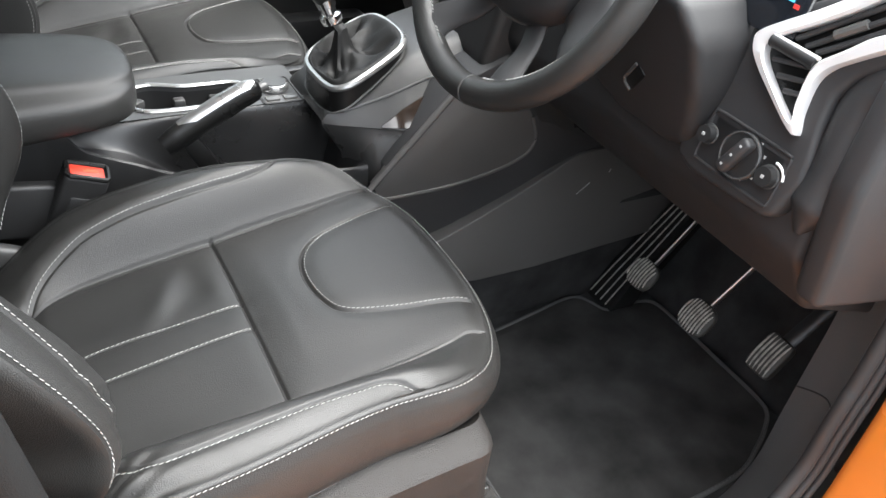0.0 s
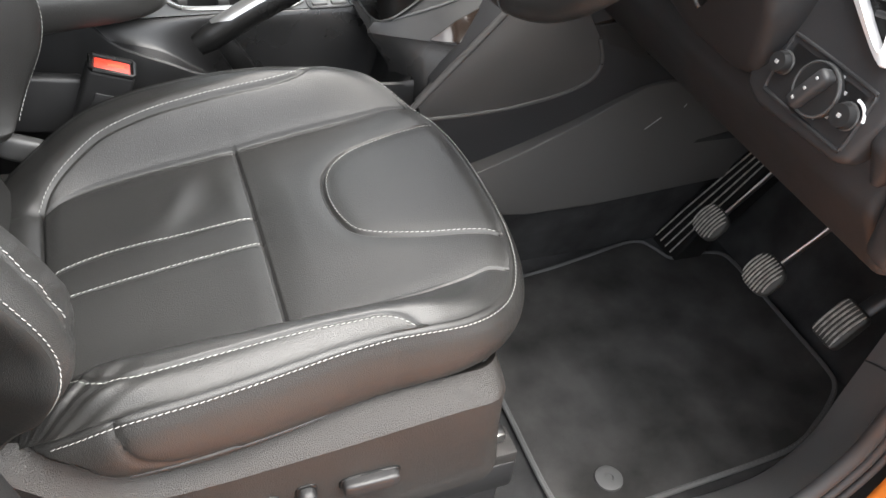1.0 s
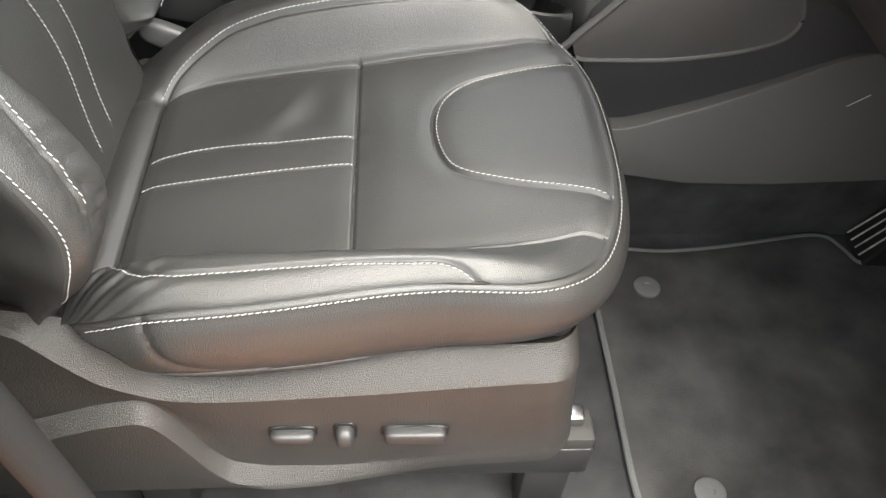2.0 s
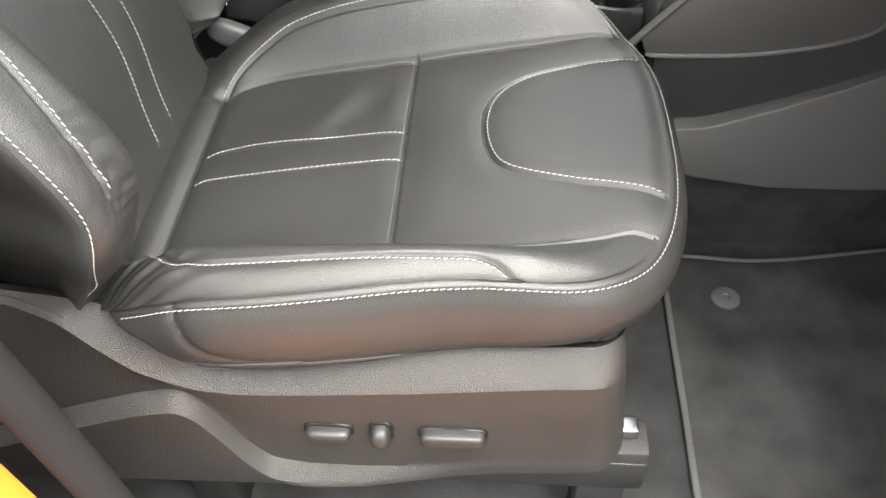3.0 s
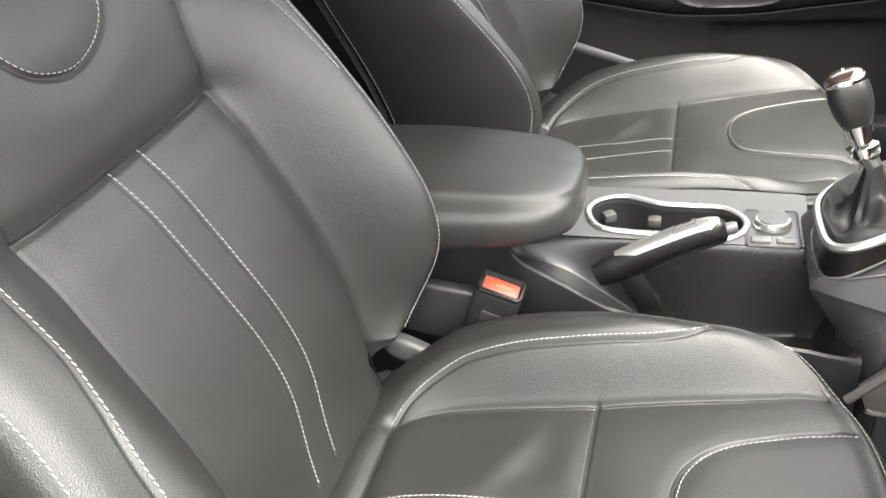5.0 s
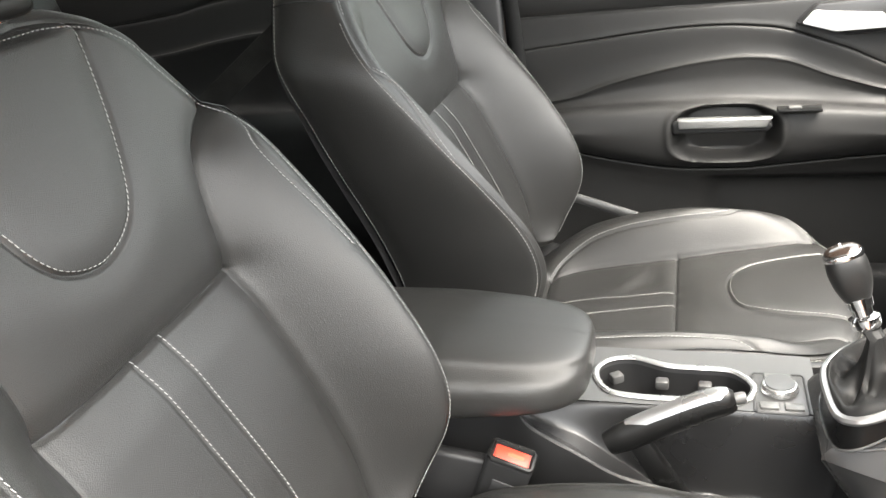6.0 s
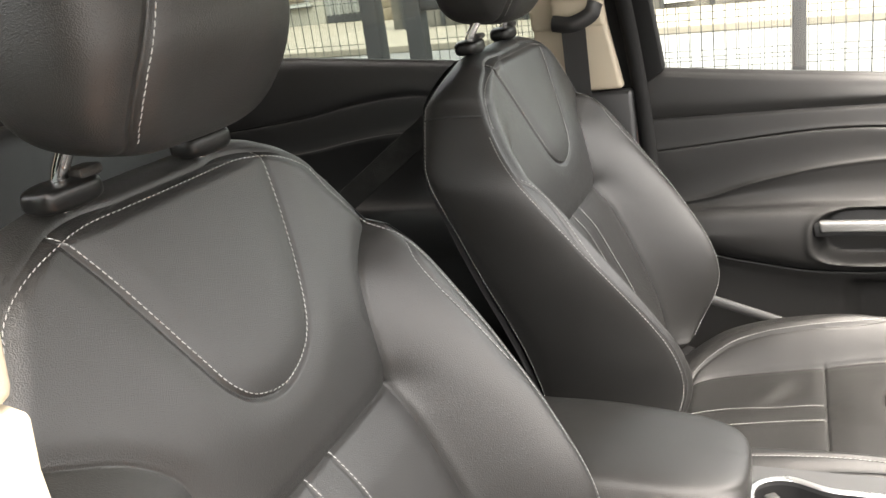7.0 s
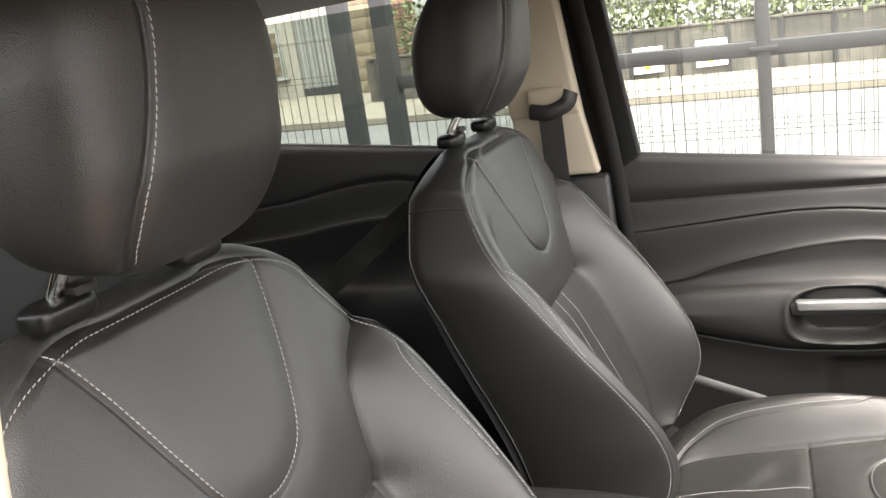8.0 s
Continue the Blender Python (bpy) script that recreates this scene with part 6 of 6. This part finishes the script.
def foot_rest():
    f = thing("foot_rest", "black foot rest with pale ribs beside the clutch", "foot rest")
    rows = []
    for h, x, y, w in ((0.0, 0.722, 0.200, 0.034), (0.33, 0.745, 0.186, 0.031), (0.66, 0.772, 0.166, 0.028), (1.0, 0.800, 0.146, 0.024)):
        z = 0.43 + 0.235 * h
        rows.append([(x + 0.05, y - w, z - 0.01), (x + 0.003, y - w, z), (x, y - w + 0.004, z + 0.001), (x, y + w - 0.004, z + 0.001), (x + 0.003, y + w, z), (x + 0.03, y + w, z - 0.01)])
    part("plate", grid(rows, flip=True), MATT, f)
    for k in range(4):
        e = (k - 1.5) / 2
        part("rib", tube([(0.722 - 0.002, 0.200 + e * 0.030, 0.445), (0.743, 0.186 + e * 0.028, 0.508), (0.770, 0.166 + e * 0.025, 0.585), (0.797, 0.147 + e * 0.021, 0.66)], 0.0013, 6), MARK_GREY, f)
    settle(f, (0.72, 0.18, 0.425))


foot_rest()


def floor_mat():
    m = thing("floor_mat", "charcoal velour driver's floor mat with bound edge", "floor mat")
    out = smooth_line([(0.318, 0.1), (0.322, 0.18), (0.345, 0.197), (0.43, 0.192), (0.506, 0.199), (0.592, 0.214), (0.66, 0.226), (0.692, 0.222), (0.708, 0.198), (0.722, 0.172), (0.755, 0.168), (0.795, 0.170), (0.818, 0.152), (0.823, 0.1), (0.823, 0), (0.823, -0.11), (0.815, -0.142), (0.79, -0.163), (0.749, -0.186), (0.674, -0.215), (0.5, -0.225), (0.38, -0.228), (0.33, -0.215), (0.318, -0.18), (0.318, -0.05)], 5, True)
    def lie(x):
        return FLOOR + 0.008 + np.maximum(np.asarray(x) - 0.80, 0) * 0.3
    # the sheet, as rings that close on its middle
    mid = np.array([0.55, 0.0])
    rows = []
    for f, h in ((1.0, -0.006), (1.0, 0.0), (0.985, 0.002), (0.9, 0.0015), (0.7, 0.001), (0.45, 0.0015), (0.2, 0.001), (0.0, 0.001)):
        p = mid + (out - mid) * f
        rows.append(np.stack([p[:, 0], p[:, 1], lie(p[:, 0]) + h], 1))
    part("sheet", grid(rows, close_v=True), MAT, m, "charcoal velour mat")
    part("bound_edge", tube(np.stack([out[:, 0], out[:, 1], lie(out[:, 0])], 1), 0.0042, 8, True), BINDING, m, "grey bound edge")
    part("edge_stitching", stitches(np.stack([out[:, 0], out[:, 1], lie(out[:, 0]) + 0.0045], 1), 0.008, 0.005, 0.0007), FIXING, m, "row of grey stitches")
    for x, y in ((0.403, -0.186), (0.394, 0.122)):
        b = part("fixing", lathe([(0.0, 0), (0.019, 0), (0.0185, 0.003), (0.014, 0.0045), (0.006, 0.0045), (0.005, 0.003), (0.0, 0.003)], (x, y, FLOOR + 0.010)), FIXING, m, "round grey mat fixing")
    settle(m, (0.55, 0.0, FLOOR))


floor_mat()

# ---- doorway on the driver's side ----
DY = -0.325


def doorway():
    s = thing("door_surround", "black rubber sealed doorway with orange painted sill", "door surround")
    inner = smooth_line([(-0.30, -0.25, 0.452), (0.1, -0.25, 0.452), (0.45, -0.25, 0.452), (0.537, -0.25, 0.453), (0.594, -0.25, 0.468), (0.634, -0.25, 0.53), (0.640, -0.25, 0.62), (0.645, -0.25, 0.71), (0.650, -0.25, 0.80), (0.655, -0.25, 1.1)])
    outer = smooth_line([(-0.30, -0.335, 0.560), (0.1, -0.335, 0.560), (0.40, -0.335, 0.560), (0.47, -0.335, 0.563), (0.518, -0.335, 0.576), (0.556, -0.335, 0.645), (0.563, -0.335, 0.72), (0.567, -0.335, 0.77), (0.572, -0.335, 0.82), (0.58, -0.335, 1.1)])
    low = inner - np.array([0, 0, 0.03]) + np.array([0.03, 0.006, 0])
    rows = [low] + [inner + (outer - inner) * f + np.array([0.0, -0.010, 0.010]) * math.sin(np.pi * f) for f in (0.0, 0.04, 0.12, 0.3, 0.5, 0.7, 0.88, 0.97, 1.0)] + [outer + np.array([0.01, -0.004, -0.02])]
    part("inner_trim", grid(rows), SILL, s, "flat dark grey sill and foot pillar trim")
    for x, z in ((0.643, 0.675), (0.40, 0.452)):   # joints in the trim
        k = int(np.argmin(np.hypot(inner[:, 0] - x, inner[:, 2] - z)))
        part("trim_joint", tube([inner[k] + (outer[k] - inner[k]) * f + np.array([0.0, -0.010, 0.010]) * math.sin(np.pi * f) for f in np.linspace(0, 1, 9)], 0.0012, 6), RUBBER, s)
    for dx, dy, dz, r in ((0.003, -0.009, 0.003, 0.009), (0.011, -0.019, -0.004, 0.005), (0.017, -0.026, -0.010, 0.004)):
        part("rubber_seal", tube(outer + np.array([dx, dy, dz]), r, 12), RUBBER, s, "black rubber door seal")
    part("painted_sill", prism([(-0.6, 0.545), (0.42, 0.545), (0.51, 0.551), (0.548, 0.567), (0.568, 0.605), (0.574, 0.64), (0.577, 0.70), (0.580, 0.78), (0.585, 1.1), (1.0, 1.1), (1.0, 0.22), (-0.6, 0.22)], "y", DY - 0.17, DY - 0.044, 0.016, 4), ORANGE, s, "orange painted body sill")
    settle(s, (0.1, DY, 0.25))


doorway()

# ---- outside ----
FALL = math.tan(radians(1.8))   # the street runs downhill towards the car's front


def hill(x, z=0.0):
    return z - x * FALL


setting("ground", bm_data([(-300, -300, hill(-300)), (300, -300, hill(300)), (300, 300, hill(300)), (-300, 300, hill(-300))], [[0, 1, 2, 3]]), ASPHALT, "pale worn asphalt road and yard", "ground")


def sheared(bm):
    """Lets level things follow the fall of the street."""
    for v in bm.verts:
        v.co.z -= v.co.x * FALL
    return bm


setting("pavement", sheared(box((-2, 15.9, 0.06), (80, 6.8, 0.12), 0.02)), PAVING, "pale paved footway with kerb", "pavement")
# added, never in view: a pale wall that throws light back through the driver's doorway
setting("wall_yard", sheared(box((0, -3.2, 0.9), (16, 0.2, 1.8), 0.02)), BOUNCE_WALL, "plain pale unseen wall added to bounce light in from the driver's side", "garden wall")


def fence(name, label, y, x0, x1, posts, rails, wide, cell, top):
    f = thing(name, label, "fence")
    wires = []
    for x in np.arange(x0, x1, cell):
        wires.append(box((x, y, top / 2 + hill(x)), (0.0027, 0.0027, top)))
    for z in np.arange(0.1, top, 0.2):
        for dz in ((0, 0.028) if int(round(z * 10)) % 4 == 1 else (0,)):
            wires.append(sheared(box(((x0 + x1) / 2, y + 0.005, z + dz), (x1 - x0, 0.0027, 0.0027))))
    tagged(part("wire_mesh", join(*wires), FENCE, f, "welded grey wire mesh", False), kind="stuff")
    for x in posts:
        p = part("post", box((x, y - 0.03, top / 2 + hill(x)), (wide, wide, top), 0.006), FENCE, f)
        part("cap", box((x, y - 0.03, top + hill(x) + 0.006), (wide + 0.01, wide + 0.01, 0.012), 0.003), FENCE, p)
    for z in rails:
        r = part("rail", sheared(box(((x0 + x1) / 2, y - 0.03, z), (x1 - x0, 0.05, 0.062), 0.006)), FENCE, f)
        for x in posts:
            part("bolt_plate", box((x, y - 0.066, z + hill(x)), (0.11, 0.008, 0.02), 0.003), FENCE, r)
    settle(f, ((x0 + x1) / 2, y, hill((x0 + x1) / 2)))
    return f


fence("mesh_gate", "grey welded mesh gate of the yard", 3.3, -1.67, 3.5, [0.012, 2.2], [1.268, 0.12], 0.055, 0.05, 2.1)
fence("mesh_gate", "grey welded mesh gate leaf standing behind the other", 3.62, -1.4, 3.8, [], [], 0.055, 0.05, 2.0)
fence("mesh_fence", "grey welded mesh fence with thick posts beside the gate", 3.3, -6.5, -1.9, [-1.88, -4.3], [], 0.085, 0.05, 2.3)
setting("post_gate", box((-1.655, 3.27, 1.2), (0.085, 0.085, 2.5), 0.006), FENCE, "thick dark grey gate post", "gate post")


def hedge():
    rng = np.random.default_rng(3)
    verts, faces = [], []
    for k in range(18000):
        c = Vector((rng.uniform(-7.4, 13), 16.6 + rng.normal() * 0.45, 0.85 + abs(rng.normal()) * 0.9))
        a = Vector(rng.normal(size=3)).normalized() * rng.uniform(0.035, 0.085)
        b = a.cross(Vector(rng.normal(size=3))).normalized() * 0.04
        n = len(verts)
        verts += [c - a, c + b, c + a, c - b]
        faces.append([n, n + 1, n + 2, n + 3])
    tagged(link("hedge", bm_data(verts, faces), LEAF, None, "green hedge above the roadside wall", False), category="hedge", kind="stuff")


hedge()


def roadside_wall():
    """Weathered concrete panels between posts, under a thin coping."""
    w = setting("wall_roadside", sheared(box((9.3, 15.72, 0.5), (34, 0.1, 0.96))), STONE, "weathered dark roadside wall of concrete panels", "garden wall")
    rng = np.random.default_rng(8)
    for k in range(18):
        x = -7.4 + k * 0.86
        part("panel", sheared(box((x + 0.41, 15.64 + rng.uniform(-0.012, 0.012), 0.50), (0.80, 0.06, 0.94), 0.012, 1)), STONE, w)
        part("wall_post", sheared(box((x - 0.02, 15.62, 0.52), (0.09, 0.11, 1.0), 0.012, 1)), STONE_DARK, w)
    part("coping", sheared(box((0.6, 15.66, 1.0), (16.4, 0.2, 0.045), 0.01)), STONE, w, "weathered coping along the wall")


roadside_wall()


def notice(x, z):
    z = hill(x, z)
    n = thing("notice_board", "white utility notice with yellow sticker on the wall", "notice", "notices on the wall")
    part("plate", box((x, 15.54, z), (0.54, 0.04, 0.47), 0.01), WHITE, n)
    part("sticker", box((x - 0.02, 15.515, z - 0.08), (0.09, 0.01, 0.17)), YELLOW, n)
    settle(n, (x, 15.54, z - 0.27))


notice(-1.95, 0.455)
notice(-0.84, 0.485)


def house():
    h = thing("house", "white rendered house behind the fence", "house")
    part("wall", box((-15.2, 21, 2.2), (8, 4, 4.4)), RENDERED, h)
    part("roof", prism([(-19.5, 4.4), (-10.9, 4.4), (-15.2, 6.8)], "y", 18.8, 23.2), STONE, h)
    part("plinth", box((-15.2, 18.98, 0.2), (8, 0.1, 0.4)), STONE, h)
    for x in (-11.95, -14.6, -17.2):
        w = part("window", box((x, 18.98, 1.62), (0.74, 0.1, 1.25), 0.01), SHEETING, h)
        part("window_sill", box((x, 18.93, 0.98), (0.9, 0.2, 0.07), 0.01), SHEETING, w)
        for z, hh in ((1.32, 0.50), (1.92, 0.52)):
            part("pane", box((x, 18.925, z), (0.54, 0.02, hh)), CURTAIN, w)
    settle(h, (-15.2, 21, 0))


def corrugated_fence():
    """White ribbed sheeting on a dark base wall."""
    f = thing("corrugated_fence", "white corrugated metal fence on a dark base wall", "fence")
    xs = np.linspace(-11.15, -9.6, 125)
    wave = 0.03 * np.clip(np.sin(xs * 2 * np.pi / 0.125) * 1.8, -1, 1)
    part("sheeting", grid([[(x, 19.05 + o, z) for x, o in zip(xs, wave)] for z in (0.62, 3.2)]), SHEETING, f, "white corrugated sheeting", False)
    part("base_wall", box((-10.38, 19.1, 0.36), (1.56, 0.16, 0.62), 0.01), STONE_DARK, f, "dark base wall")
    part("top_rail", box((-10.38, 19.05, 3.22), (1.56, 0.1, 0.06), 0.01), SHEETING, f)
    settle(f, (-10.38, 19.05, 0.1))


def pier(x, wide, mat, label, courses):
    p = thing("gate_pier", label, "gate pier")
    high = 2.7
    n = courses
    for k in range(n):
        part("course", box((x, 18.75, 0.1 + high * (k + 0.5) / n), (wide, wide, high / n - 0.012), 0.012, 2), mat, p)
    part("mortar_core", box((x, 18.75, 0.1 + high / 2), (wide - 0.03, wide - 0.03, high)), PAVING, p)
    part("coping", box((x, 18.75, high + 0.16), (wide + 0.12, wide + 0.12, 0.1), 0.02), PAVING, p, "pale coping stone")
    settle(p, (x, 18.75, 0.1))


corrugated_fence()
pier(-9.12, 0.52, BUFF, "buff stone gate pier beside the pavement", 9)
pier(-8.05, 0.55, BRICKRED, "red brick gate pier beside the pavement", 34)


house()
